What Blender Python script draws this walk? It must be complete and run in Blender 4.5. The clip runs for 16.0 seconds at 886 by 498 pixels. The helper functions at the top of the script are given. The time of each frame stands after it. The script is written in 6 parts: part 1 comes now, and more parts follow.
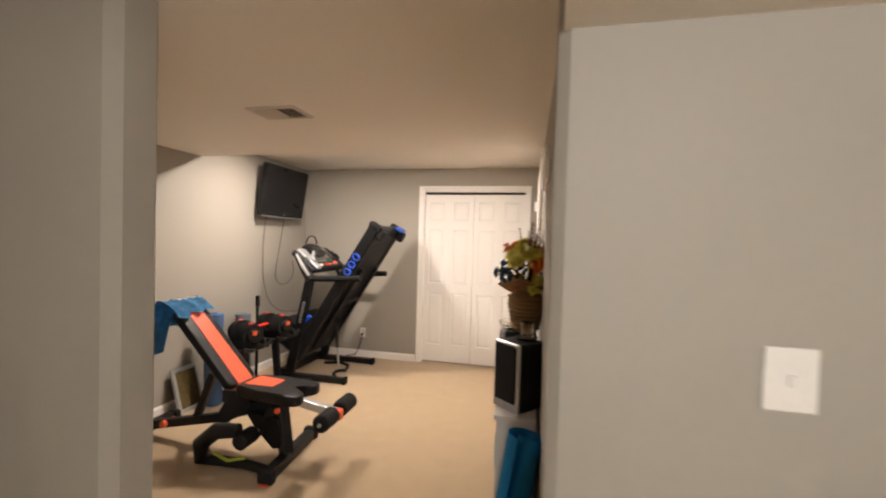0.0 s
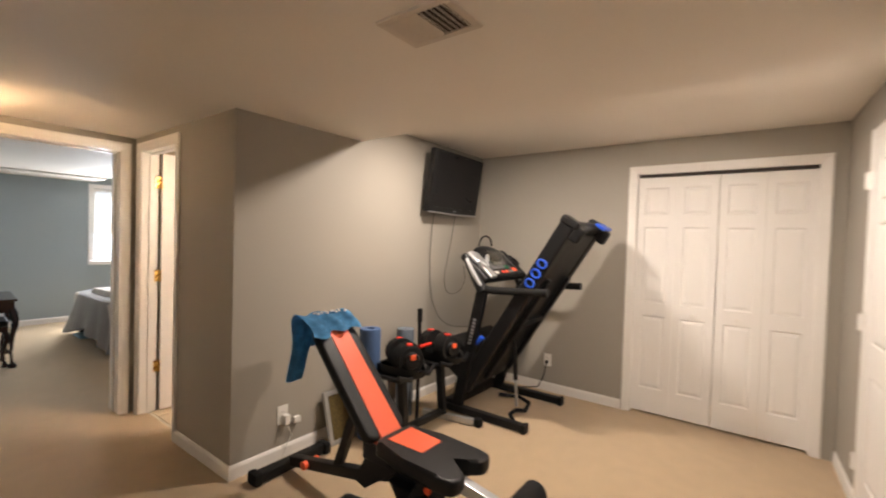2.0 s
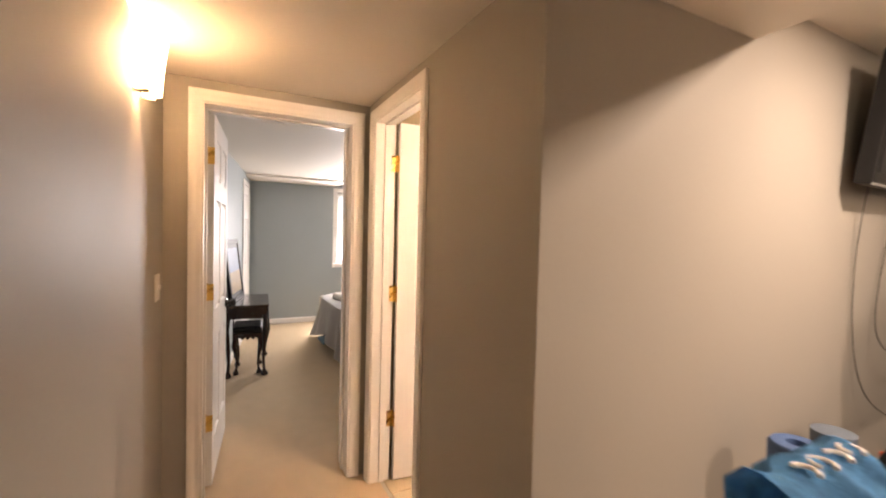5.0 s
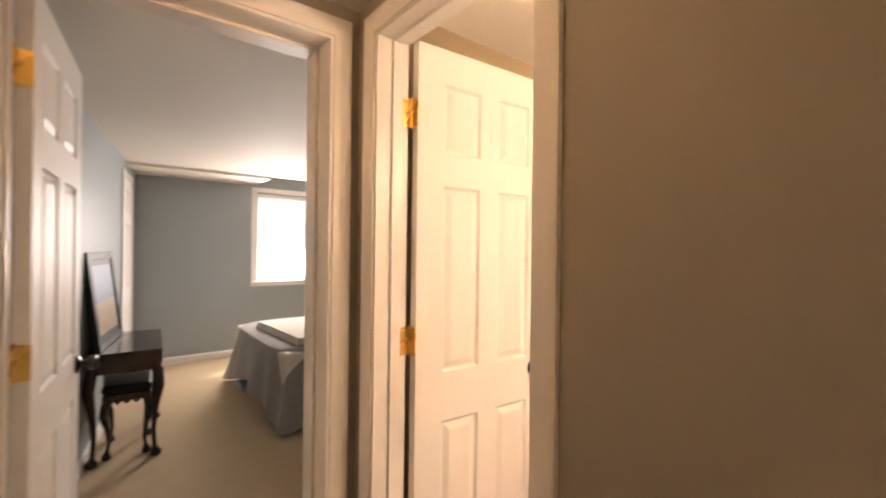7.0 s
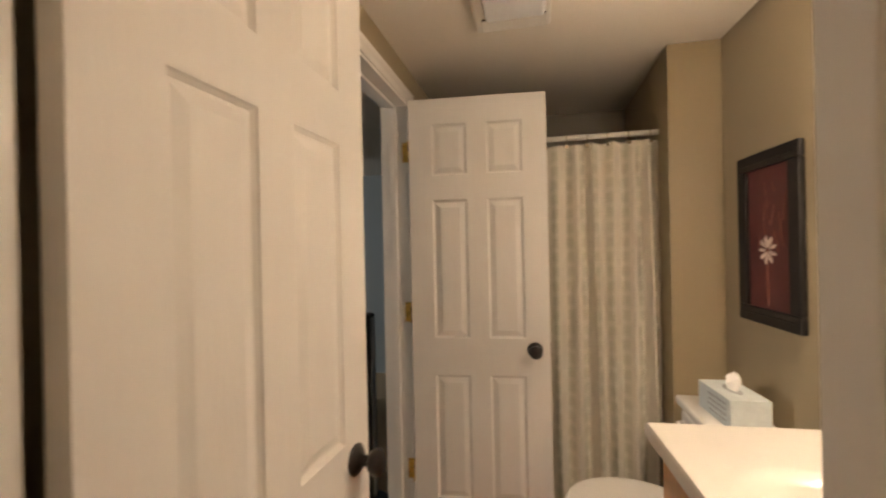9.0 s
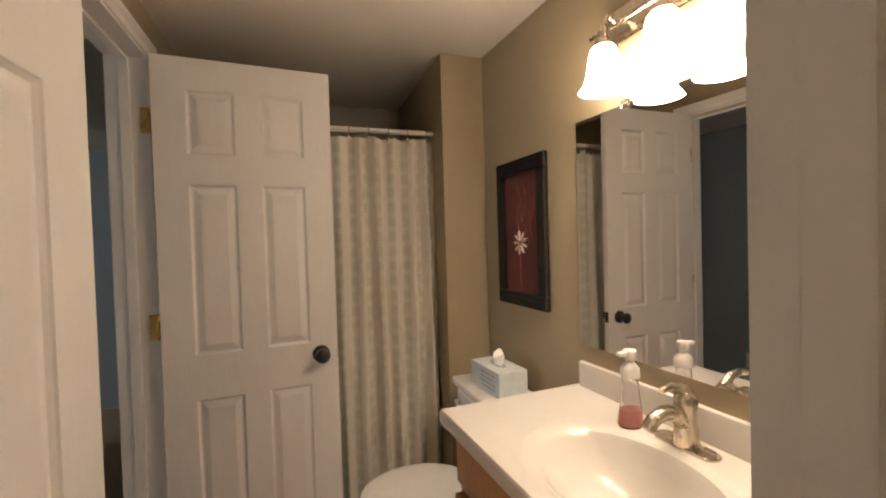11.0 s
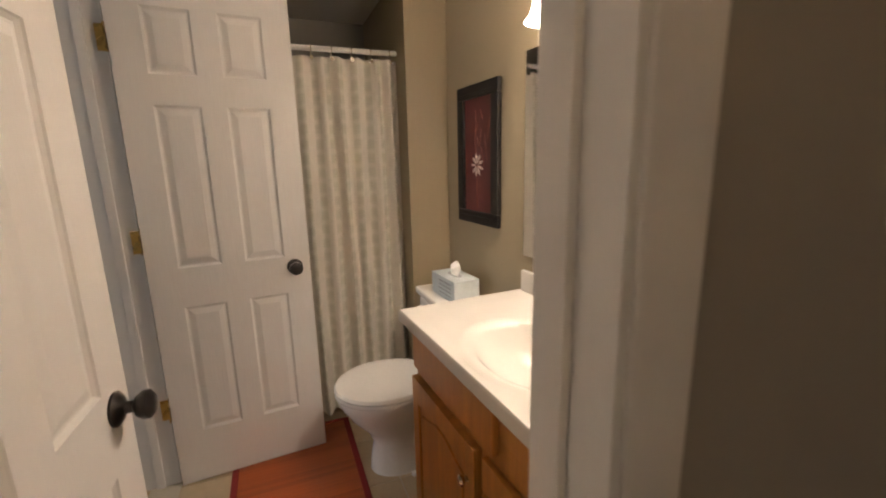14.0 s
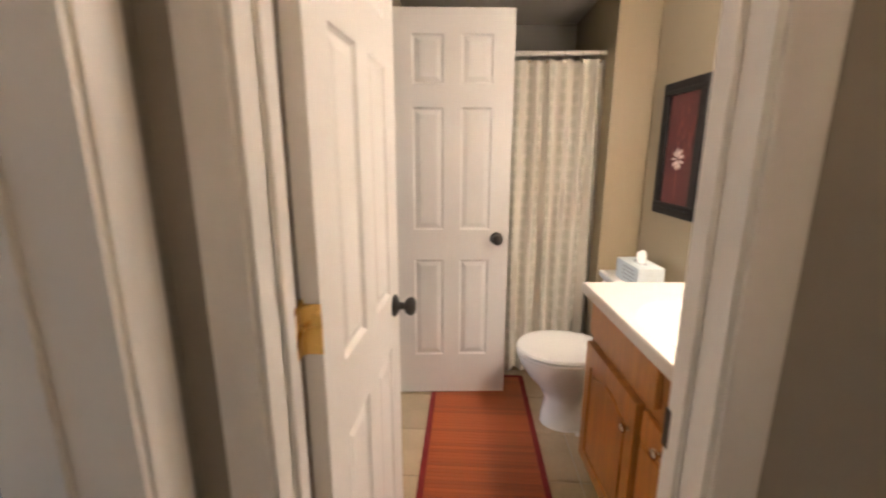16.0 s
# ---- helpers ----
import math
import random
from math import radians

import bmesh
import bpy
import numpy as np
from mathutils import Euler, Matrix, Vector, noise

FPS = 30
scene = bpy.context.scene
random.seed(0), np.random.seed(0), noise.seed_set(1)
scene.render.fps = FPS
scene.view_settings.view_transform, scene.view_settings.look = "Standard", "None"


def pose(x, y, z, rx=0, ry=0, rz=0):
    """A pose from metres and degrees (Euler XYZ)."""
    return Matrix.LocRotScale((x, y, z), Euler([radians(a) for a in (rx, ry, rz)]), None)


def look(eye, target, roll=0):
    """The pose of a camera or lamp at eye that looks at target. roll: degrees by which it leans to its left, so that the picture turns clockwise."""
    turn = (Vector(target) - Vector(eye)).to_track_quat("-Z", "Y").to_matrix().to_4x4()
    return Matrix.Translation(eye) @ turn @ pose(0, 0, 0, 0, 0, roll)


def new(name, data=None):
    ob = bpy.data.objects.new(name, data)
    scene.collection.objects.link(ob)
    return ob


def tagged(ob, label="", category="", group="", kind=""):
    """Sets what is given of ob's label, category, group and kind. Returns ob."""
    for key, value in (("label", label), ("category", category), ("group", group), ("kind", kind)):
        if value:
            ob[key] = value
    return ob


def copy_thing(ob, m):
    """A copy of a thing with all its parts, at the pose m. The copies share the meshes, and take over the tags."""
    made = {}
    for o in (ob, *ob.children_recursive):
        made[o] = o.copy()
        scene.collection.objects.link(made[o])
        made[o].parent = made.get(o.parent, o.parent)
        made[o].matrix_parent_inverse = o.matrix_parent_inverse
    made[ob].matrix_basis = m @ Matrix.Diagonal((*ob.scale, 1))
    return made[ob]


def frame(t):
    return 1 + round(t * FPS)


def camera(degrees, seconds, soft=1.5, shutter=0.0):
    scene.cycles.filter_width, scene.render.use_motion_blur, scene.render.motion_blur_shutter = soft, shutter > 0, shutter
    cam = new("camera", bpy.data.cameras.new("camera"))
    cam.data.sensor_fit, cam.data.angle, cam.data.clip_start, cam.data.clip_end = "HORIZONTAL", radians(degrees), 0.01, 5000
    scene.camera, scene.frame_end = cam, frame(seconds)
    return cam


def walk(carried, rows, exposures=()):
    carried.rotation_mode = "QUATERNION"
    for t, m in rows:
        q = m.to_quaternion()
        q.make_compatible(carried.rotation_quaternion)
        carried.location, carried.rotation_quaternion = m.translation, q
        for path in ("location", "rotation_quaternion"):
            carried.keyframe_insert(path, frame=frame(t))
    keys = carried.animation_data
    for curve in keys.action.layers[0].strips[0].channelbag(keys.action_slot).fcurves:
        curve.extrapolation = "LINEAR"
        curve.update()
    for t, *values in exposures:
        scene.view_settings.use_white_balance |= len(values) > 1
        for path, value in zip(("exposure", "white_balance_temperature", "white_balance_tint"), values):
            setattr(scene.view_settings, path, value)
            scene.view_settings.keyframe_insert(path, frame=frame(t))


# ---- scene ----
cam = camera(92.3, 16.0, soft=2.0, shutter=0.5)

PATH = [
    (0, (2.934, -2.223, 1.477), (2.483, -0.275, 1.432), 1.6),
    (0.5, (2.817, -1.936, 1.474), (2.194, -0.036, 1.427), 1.7),
    (1, (2.697, -1.648, 1.477), (1.925, 0.196, 1.424), 1.5),
    (1.5, (2.609, -1.43, 1.453), (1.607, 0.301, 1.41), 1.7),
    (2, (2.419, -1.242, 1.438), (1.226, 0.363, 1.391), 1.7),
    (2.5, (2.218, -1.077, 1.455), (0.841, 0.372, 1.387), 1.6),
    (3, (2.021, -0.915, 1.436), (0.426, 0.291, 1.371), 1.5),
    (3.5, (1.772, -0.824, 1.444), (0.056, 0.201, 1.375), 1.4),
    (4, (1.501, -0.746, 1.439), (-0.288, 0.147, 1.368), 1.3),
    (6.5, (-0.014, -0.723, 1.381), (-1.701, 0.352, 1.377), 1.3),
    (7, (-0.252, -0.644, 1.378), (-1.823, 0.593, 1.378), 0.7),
    (7.5, (-0.497, -0.57, 1.374), (-1.864, 0.89, 1.387), 0.8),
    (8, (-0.692, -0.45, 1.379), (-1.756, 1.244, 1.365), 0.5),
    (8.5, (-0.834, -0.302, 1.367), (-1.608, 1.542, 1.362), -0.9),
    (9, (-0.953, -0.176, 1.368), (-1.381, 1.777, 1.367), -1.2),
    (9.5, (-0.996, -0.1, 1.378), (-1.03, 1.899, 1.371), -1.3),
    (10, (-1.017, -0.064, 1.373), (-0.694, 1.91, 1.368), -1.4),
    (12.5, (-1.04, -0.06, 1.359), (-0.312, 1.79, 1.138), -1.0),
    (13, (-1.038, -0.083, 1.363), (-0.317, 1.755, 1.046), -1.1),
    (13.5, (-1.043, -0.136, 1.365), (-0.328, 1.693, 0.99), -1.2),
    (14, (-1.024, -0.233, 1.368), (-0.309, 1.589, 0.957), -1.3),
    (14.5, (-1.004, -0.348, 1.369), (-0.358, 1.493, 0.936), -1.0),
    (15, (-0.995, -0.428, 1.365), (-0.586, 1.48, 0.923), -0.7),
    (15.5, (-1.048, -0.485, 1.37), (-0.891, 1.457, 0.925), -0.2),
    (16, (-1.129, -0.53, 1.374), (-1.235, 1.416, 0.926), 0.1),
]
EXPOSURE = [(0, 0.45, 6250, 10), (1, 0.38, 6300, 10), (2, 0.27, 6350, 10), (3, 0.26, 6950, 13), (4, 0.58, 7200, 17), (6.5, 0.36, 7800, 21), (7, 0.22, 7900, 20), (8, -0.15, 7400, 15), (8.5, -0.4, 7300, 14), (9, -0.9, 7000, 10), (10, -1.08, 6700, 10),
            (12.5, -1.24, 6600, 10), (13.5, -1.15, 6600, 11), (14, -0.95, 6200, 10), (14.5, -0.6, 5950, 10), (15, -0.42, 5900, 10), (16, -0.12, 5900, 10)]
walk(cam, [(t, look(eye, target, roll)) for t, eye, target, roll in PATH], EXPOSURE)

# ---- world and lamps ----
world = bpy.data.worlds.new("sky")
scene.world = world
world.use_nodes = True
wn = world.node_tree
sky = wn.nodes.new("ShaderNodeTexSky")
sky.sky_type = "NISHITA"
sky.sun_disc = False
sky.sun_elevation = radians(48)
sky.sun_rotation = radians(-50)
wn.links.new(sky.outputs[0], wn.nodes["Background"].inputs[0])
wn.nodes["Background"].inputs[1].default_value = 0.12


def lamp(name, kind, m, watts, colour, size=0.1, size_y=None):
    data = bpy.data.lights.new(name, kind)
    data.energy, data.color = watts, colour
    if kind == "AREA":
        data.size = size
        if size_y:
            data.shape, data.size_y = "RECTANGLE", size_y
    elif kind == "SUN":
        data.angle = radians(0.5)
    else:
        data.shadow_soft_size = size
    ob = new(name, data)
    ob.matrix_world = m
    return ob


WARM = (1.0, 0.57, 0.29)
# the vanity wall stands a little out of square
RV = Matrix.Translation((-0.188, 1.797, 0)) @ Matrix.Rotation(radians(3.1), 4, "Z") @ Matrix.Translation((0.188, -1.797, 0))
lamp("sun", "SUN", look((-0.7, 0.6, 1.05), (0, 0, 0)), 4.0, (1.0, 0.95, 0.86))
lamp("window_daylight", "AREA", pose(-6.05, 1.235, 1.5, 0, -74, 0), 74, (0.93, 0.95, 1.0), 0.8, 0.72)
lamp("gym_bulb", "AREA", pose(2.12, 1.215, 2.300), 23, (1.0, 0.85, 0.72), 0.10)
lamp("gym_bulb", "AREA", pose(0.84, 1.215, 2.300), 31, (1.0, 0.85, 0.72), 0.10)
lamp("sconce_bulb", "POINT", pose(-0.98, -0.965, 2.00), 11.5, WARM, 0.025)
# unseen light behind the start, added to brighten the entry walls; no fixture
lamp("entry_fill", "POINT", pose(3.2, -3.1, 1.85), 64, (1.0, 0.92, 0.84), 0.08)
for ly in (0.893, 0.706, 0.52):
    lamp("vanity_bulb", "POINT", RV @ pose(-0.294, ly, 1.81), 15.0, (1.0, 0.79, 0.61), 0.02)

# ---- materials ----
def material(name, colour, rough=0.6, metal=0.0, vary=0.12, scale=6.0, bump=0.0, bump_scale=80.0, fine=0.05, fine_scale=60.0,
             stretch=(1, 1, 1), alpha=None, coat=0.0, emit=None, strength=0.0, transmission=0.0, ior=1.45, random_part=0.0, sheen=0.0, colour2=None, spec=0.5):
    mat = bpy.data.materials.new(name)
    mat.use_nodes = True
    nt = mat.node_tree
    b = nt.nodes["Principled BSDF"]
    b.inputs["Roughness"].default_value = rough
    b.inputs["Metallic"].default_value = metal
    b.inputs["Specular IOR Level"].default_value = spec
    b.inputs["Coat Weight"].default_value = coat
    b.inputs["Transmission Weight"].default_value = transmission
    b.inputs["IOR"].default_value = ior
    b.inputs["Sheen Weight"].default_value = sheen
    coords = nt.nodes.new("ShaderNodeTexCoord")
    mapping = nt.nodes.new("ShaderNodeMapping")
    mapping.inputs["Scale"].default_value = stretch
    nt.links.new(coords.outputs["Object"], mapping.inputs["Vector"])

    def noise_at(s, detail=4.0):
        n = nt.nodes.new("ShaderNodeTexNoise")
        n.inputs["Scale"].default_value = s
        n.inputs["Detail"].default_value = detail
        nt.links.new(mapping.outputs[0], n.inputs["Vector"])
        return n

    def mixed(fac, a, c, amount=1.0, mode="MIX"):
        m = nt.nodes.new("ShaderNodeMix")
        m.data_type, m.blend_type = "RGBA", mode
        if isinstance(fac, float):
            m.inputs[0].default_value = fac
        else:
            nt.links.new(fac, m.inputs[0])
        for value, socket in ((a, m.inputs[6]), (c, m.inputs[7])):
            if isinstance(value, tuple):
                socket.default_value = (*value, 1)
            else:
                nt.links.new(value, socket)
        return m.outputs[2]

    lo = tuple(max(0.0, c * (1 - vary)) for c in colour)
    hi = tuple(min(1.0, c * (1 + vary)) for c in (colour2 or colour))
    n1 = noise_at(scale)
    col = mixed(n1.outputs["Fac"], lo, hi)
    if fine:
        n2 = noise_at(fine_scale, 2.0)
        ramp = nt.nodes.new("ShaderNodeMapRange")
        ramp.inputs["To Min"].default_value = 1 - fine
        ramp.inputs["To Max"].default_value = 1 + fine
        nt.links.new(n2.outputs["Fac"], ramp.inputs["Value"])
        col = mixed(1.0, col, ramp.outputs[0], mode="MULTIPLY")
        rr = nt.nodes.new("ShaderNodeMapRange")
        rr.inputs["To Min"].default_value = max(0.02, rough - 0.08)
        rr.inputs["To Max"].default_value = min(1.0, rough + 0.08)
        nt.links.new(n1.outputs["Fac"], rr.inputs["Value"])
        nt.links.new(rr.outputs[0], b.inputs["Roughness"])
    if random_part:
        info = nt.nodes.new("ShaderNodeObjectInfo")
        r = nt.nodes.new("ShaderNodeMapRange")
        r.inputs["To Min"].default_value = 1 - random_part
        r.inputs["To Max"].default_value = 1 + random_part
        nt.links.new(info.outputs["Random"], r.inputs["Value"])
        col = mixed(1.0, col, r.outputs[0], mode="MULTIPLY")
    nt.links.new(col, b.inputs["Base Color"])
    if bump:
        n3 = noise_at(bump_scale, 3.0)
        bp = nt.nodes.new("ShaderNodeBump")
        bp.inputs["Strength"].default_value = bump
        bp.inputs["Distance"].default_value = 0.01
        nt.links.new(n3.outputs["Fac"], bp.inputs["Height"])
        nt.links.new(bp.outputs[0], b.inputs["Normal"])
    if emit:
        b.inputs["Emission Color"].default_value = (*emit, 1)
        b.inputs["Emission Strength"].default_value = strength
    return mat


PAINT = material("greige_paint", (0.365, 0.34, 0.295), 0.57, spec=0.35, vary=0.04, scale=1.5, bump=0.05, bump_scale=160, fine=0.02)
TAN = material("tan_paint", (0.36, 0.295, 0.19), 0.45, vary=0.04, scale=1.5, bump=0.05, bump_scale=160, fine=0.02)
BLUE = material("blue_grey_paint", (0.33, 0.38, 0.40), 0.5, vary=0.04, scale=1.5, bump=0.05, bump_scale=160, fine=0.02)
CEIL = material("ceiling_paint", (0.80, 0.745, 0.67), 0.75, vary=0.03, scale=2, bump=0.12, bump_scale=120, fine=0.02)
TRIM = material("white_trim_paint", (0.84, 0.82, 0.79), 0.32, vary=0.03, scale=3, bump=0.02, bump_scale=90, fine=0.02)
DOORW = material("white_door_paint", (0.83, 0.81, 0.785), 0.5, spec=0.35, vary=0.012, scale=3, bump=0.06, bump_scale=140, fine=0.02, stretch=(1, 1, 0.12))
CARPET = material("beige_carpet", (0.62, 0.46, 0.28), 0.95, vary=0.10, scale=9, bump=0.9, bump_scale=420, fine=0.18, fine_scale=260, sheen=0.2)

GROUT = material("pale_grout", (0.52, 0.47, 0.38), 0.9, vary=0.08, scale=20, bump=0.2)
TILE = material("beige_floor_tile", (0.46, 0.36, 0.23), 0.35, vary=0.16, scale=7, fine=0.08, fine_scale=40, random_part=0.08, colour2=(0.52, 0.42, 0.28))
BRASS = material("polished_brass", (0.78, 0.52, 0.16), 0.28, metal=1.0, vary=0.06, scale=30)
BRONZE = material("dark_bronze", (0.028, 0.024, 0.022), 0.32, metal=0.4, vary=0.2, scale=30)
BLACKP = material("black_powder_coat", (0.008, 0.008, 0.0085), 0.42, spec=0.32, vary=0.2, scale=14, bump=0.05, bump_scale=300)
BLACKV = material("black_vinyl", (0.008, 0.0075, 0.0075), 0.38, spec=0.3, vary=0.15, scale=20, bump=0.15, bump_scale=260)
ORANGE = material("orange_vinyl", (0.80, 0.115, 0.04), 0.45, vary=0.06, scale=16, bump=0.12, bump_scale=260)
RUBBER = material("black_foam_rubber", (0.009, 0.009, 0.009), 0.8, spec=0.3, vary=0.25, scale=40, bump=0.4, bump_scale=250)
STEEL = material("silver_painted_steel", (0.52, 0.53, 0.54), 0.33, metal=0.75, vary=0.05, scale=12)
NICKEL = material("brushed_nickel", (0.58, 0.52, 0.42), 0.26, metal=1.0, vary=0.06, scale=40)
PLASTIC = material("white_plastic", (0.80, 0.78, 0.74), 0.35, vary=0.03, scale=10)
SCREEN = material("dark_glossy_screen", (0.008, 0.008, 0.009), 0.3, vary=0.1, scale=5, spec=0.25)
GREYP = material("grey_plastic", (0.22, 0.23, 0.24), 0.4, vary=0.1, scale=12)
BLUEP = material("blue_plastic", (0.02, 0.09, 0.62), 0.35, vary=0.1, scale=20)
REDP = material("red_plastic", (0.62, 0.035, 0.02), 0.38, vary=0.1, scale=20)
FOAM = material("blue_foam", (0.07, 0.13, 0.27), 0.8, vary=0.12, scale=16, bump=0.2, bump_scale=180)
TOWEL = material("blue_tie_dye_cloth", (0.012, 0.085, 0.27), 0.9, vary=0.3, scale=15, bump=0.5, bump_scale=260, colour2=(0.15, 0.45, 0.78), fine=0.15)
MATBLUE = material("bright_blue_mat", (0.015, 0.24, 0.50), 0.8, vary=0.08, scale=20, bump=0.3, bump_scale=220)
OAK = material("golden_oak", (0.320, 0.132, 0.026), 0.36, vary=0.22, scale=5, stretch=(6, 6, 0.7), fine=0.14, fine_scale=30, coat=0.25, colour2=(0.52, 0.235, 0.055))
MAHOG = material("dark_mahogany", (0.030, 0.012, 0.009), 0.22, vary=0.25, scale=7, stretch=(1, 5, 5), coat=0.3)
CERAMIC = material("white_ceramic", (0.80, 0.78, 0.74), 0.12, vary=0.02, scale=6, coat=0.4)
MARBLE = material("cream_cultured_marble", (0.74, 0.71, 0.66), 0.16, vary=0.05, scale=3, coat=0.3, fine=0.02, fine_scale=12)
WICKER = material("woven_wicker", (0.26, 0.145, 0.055), 0.75, vary=0.3, scale=30, bump=0.8, bump_scale=120, stretch=(1, 1, 3))
LAMINATE = material("light_grey_laminate", (0.55, 0.53, 0.51), 0.4, vary=0.05, scale=4)
CABLE = material("dark_cable", (0.03, 0.028, 0.027), 0.5, vary=0.1)
# flat near-black that stands in for the shade inside slots, grilles and gaps
GAPSHADE = material("gap_shade", (0.05, 0.04, 0.035), 0.8, vary=0.2)
VENTPAINT = material("tan_vent_paint", (0.60, 0.53, 0.45), 0.5, vary=0.04)
BEDSPREAD = material("grey_bedspread", (0.24, 0.225, 0.21), 0.85, vary=0.10, scale=14, bump=0.5, bump_scale=160, fine=0.12, fine_scale=90, sheen=0.3)
LINEN = material("cream_folded_linen", (0.66, 0.60, 0.53), 0.85, vary=0.06, scale=14, bump=0.4, bump_scale=180)
GLASSM = material("clear_glass", (0.98, 0.98, 0.98), 0.0, vary=0.0, transmission=1.0, fine=0.0)
MIRROR = material("silver_mirror", (0.88, 0.88, 0.87), 0.015, metal=1.0, vary=0.0, fine=0.0)
PINK = material("pink_soap", (0.70, 0.30, 0.25), 0.25, vary=0.1, scale=30, transmission=0.25)
TISSUEB = material("pale_blue_card", (0.62, 0.68, 0.69), 0.55, vary=0.14, scale=40)
CARDTXT = material("grey_card", (0.40, 0.43, 0.45), 0.6, vary=0.05)
PAPER = material("white_tissue", (0.85, 0.83, 0.80), 0.9, vary=0.03)
FROST = material("frosted_lamp_glass", (0.95, 0.92, 0.86), 0.5, vary=0.0, fine=0.0, emit=(1.0, 0.80, 0.62), strength=75.0)
FROST2 = material("frosted_sconce_glass", (0.95, 0.92, 0.86), 0.5, vary=0.0, fine=0.0, emit=(1.0, 0.68, 0.40), strength=16.0)
FRAMEB = material("black_wood_frame", (0.009, 0.0075, 0.007), 0.5, vary=0.2, scale=20, spec=0.3)
MATRED = material("dark_red_canvas", (0.10, 0.022, 0.020), 0.6, vary=0.35, scale=9, fine=0.15)
FLOWERW = material("pale_painted_petal", (0.62, 0.50, 0.44), 0.7, vary=0.1)
BAMBOO = material("reddish_bamboo", (0.30, 0.068, 0.015), 0.32, vary=0.18, scale=5, stretch=(0.6, 12, 1), fine=0.12, fine_scale=30, random_part=0.14)
MAROON = material("maroon_cloth_border", (0.19, 0.012, 0.014), 0.8, vary=0.12, scale=30, bump=0.3, bump_scale=200)


# ---- building helpers ----
def thing(name, m, label, category, group="", kind=""):
    ob = new(name)
    ob.empty_display_size = 0.1
    ob.matrix_world = m
    return tagged(ob, label, category, group, kind)


def mesh_of(name, bm, mat, smooth=True):
    bmesh.ops.recalc_face_normals(bm, faces=bm.faces)
    me = bpy.data.meshes.new(name)
    bm.to_mesh(me)
    bm.free()
    for m in mat if isinstance(mat, (list, tuple)) else (mat,):
        me.materials.append(m)
    if smooth:
        weighted_normals(me)
    return me


def weighted_normals(me, limit=math.cos(radians(42))):
    """Smooth shading in which large flat faces stay flat: corner normals weighted by face area."""
    me.polygons.foreach_set("use_smooth", [True] * len(me.polygons))
    around = [[] for _ in me.vertices]
    info = [(p.normal.copy(), p.area) for p in me.polygons]
    for p in me.polygons:
        for v in p.vertices:
            around[v].append(p.index)
    out = []
    for p in me.polygons:
        n0 = info[p.index][0]
        for v in p.vertices:
            acc = Vector((0, 0, 0))
            for q in around[v]:
                n, a = info[q]
                if n.dot(n0) > limit:
                    acc += n * a
            out.append(acc.normalized() if acc.length > 1e-12 else n0)
    me.normals_split_custom_set(out)


def part(name, bm, mat, parent, label="", smooth=True):
    ob = new(name, mesh_of(name, bm, mat, smooth))
    ob.parent = parent
    return tagged(ob, label)


def solid(name, bm, mat, label, category, kind="structure", smooth=False, m=None, group=""):
    ob = new(name, mesh_of(name, bm, mat, smooth))
    if m is not None:
        ob.matrix_world = m
    return tagged(ob, label, category, group, kind)


def box(bm, x0, x1, y0, y1, z0, z1, bevel=0.0, segments=2, m=None):
    r = bmesh.ops.create_cube(bm, size=1)
    vs = r["verts"]
    for v in vs:
        v.co = Vector((x0 + (v.co.x + 0.5) * (x1 - x0), y0 + (v.co.y + 0.5) * (y1 - y0), z0 + (v.co.z + 0.5) * (z1 - z0)))
    if bevel:
        es = list({e for v in vs for e in v.link_edges})
        r = bmesh.ops.bevel(bm, geom=es, offset=bevel, segments=segments, profile=0.5, affect="EDGES")
        vs = list({v for f in r["faces"] for v in f.verts} | {v for v in vs if v.is_valid})
    if m is not None:
        bmesh.ops.transform(bm, matrix=m, verts=[v for v in vs if v.is_valid])
    return bm


def tube(bm, points, r, seg=10, cap=True):
    """A round bar along points; r is one radius or one for each point."""
    pts = [Vector(p) for p in points]
    rs = r if isinstance(r, (list, tuple)) else [r] * len(pts)
    rings = []
    up = None
    for i, p in enumerate(pts):
        d = (pts[min(i + 1, len(pts) - 1)] - pts[max(i - 1, 0)]).normalized()
        if up is None:
            up = d.orthogonal().normalized()
        up = (up - d * up.dot(d)).normalized()
        side = d.cross(up)
        rings.append([bm.verts.new(p + (up * math.cos(a) + side * math.sin(a)) * rs[i]) for a in (2 * math.pi * k / seg for k in range(seg))])
    for a, c in zip(rings, rings[1:]):
        for k in range(seg):
            bm.faces.new((a[k], a[(k + 1) % seg], c[(k + 1) % seg], c[k]))
    if cap:
        bm.faces.new(rings[0][::-1])
        bm.faces.new(rings[-1])
    return bm


def lathe(bm, profile, seg=24, m=None, squash=1.0):
    """A turned body from (radius, height) pairs round z."""
    rings = []
    for r, z in profile:
        if r < 1e-6:
            rings.append([bm.verts.new((0, 0, z))])
        else:
            rings.append([bm.verts.new((r * math.cos(a), r * squash * math.sin(a), z)) for a in (2 * math.pi * k / seg for k in range(seg))])
    for a, c in zip(rings, rings[1:]):
        for k in range(seg):
            j = (k + 1) % seg
            if len(a) == 1 and len(c) == 1:
                continue
            if len(a) == 1:
                bm.faces.new((a[0], c[k], c[j]))
            elif len(c) == 1:
                bm.faces.new((a[k], a[j], c[0]))
            else:
                bm.faces.new((a[k], a[j], c[j], c[k]))
    if m is not None:
        bmesh.ops.transform(bm, matrix=m, verts=[v for ring in rings for v in ring])
    return bm


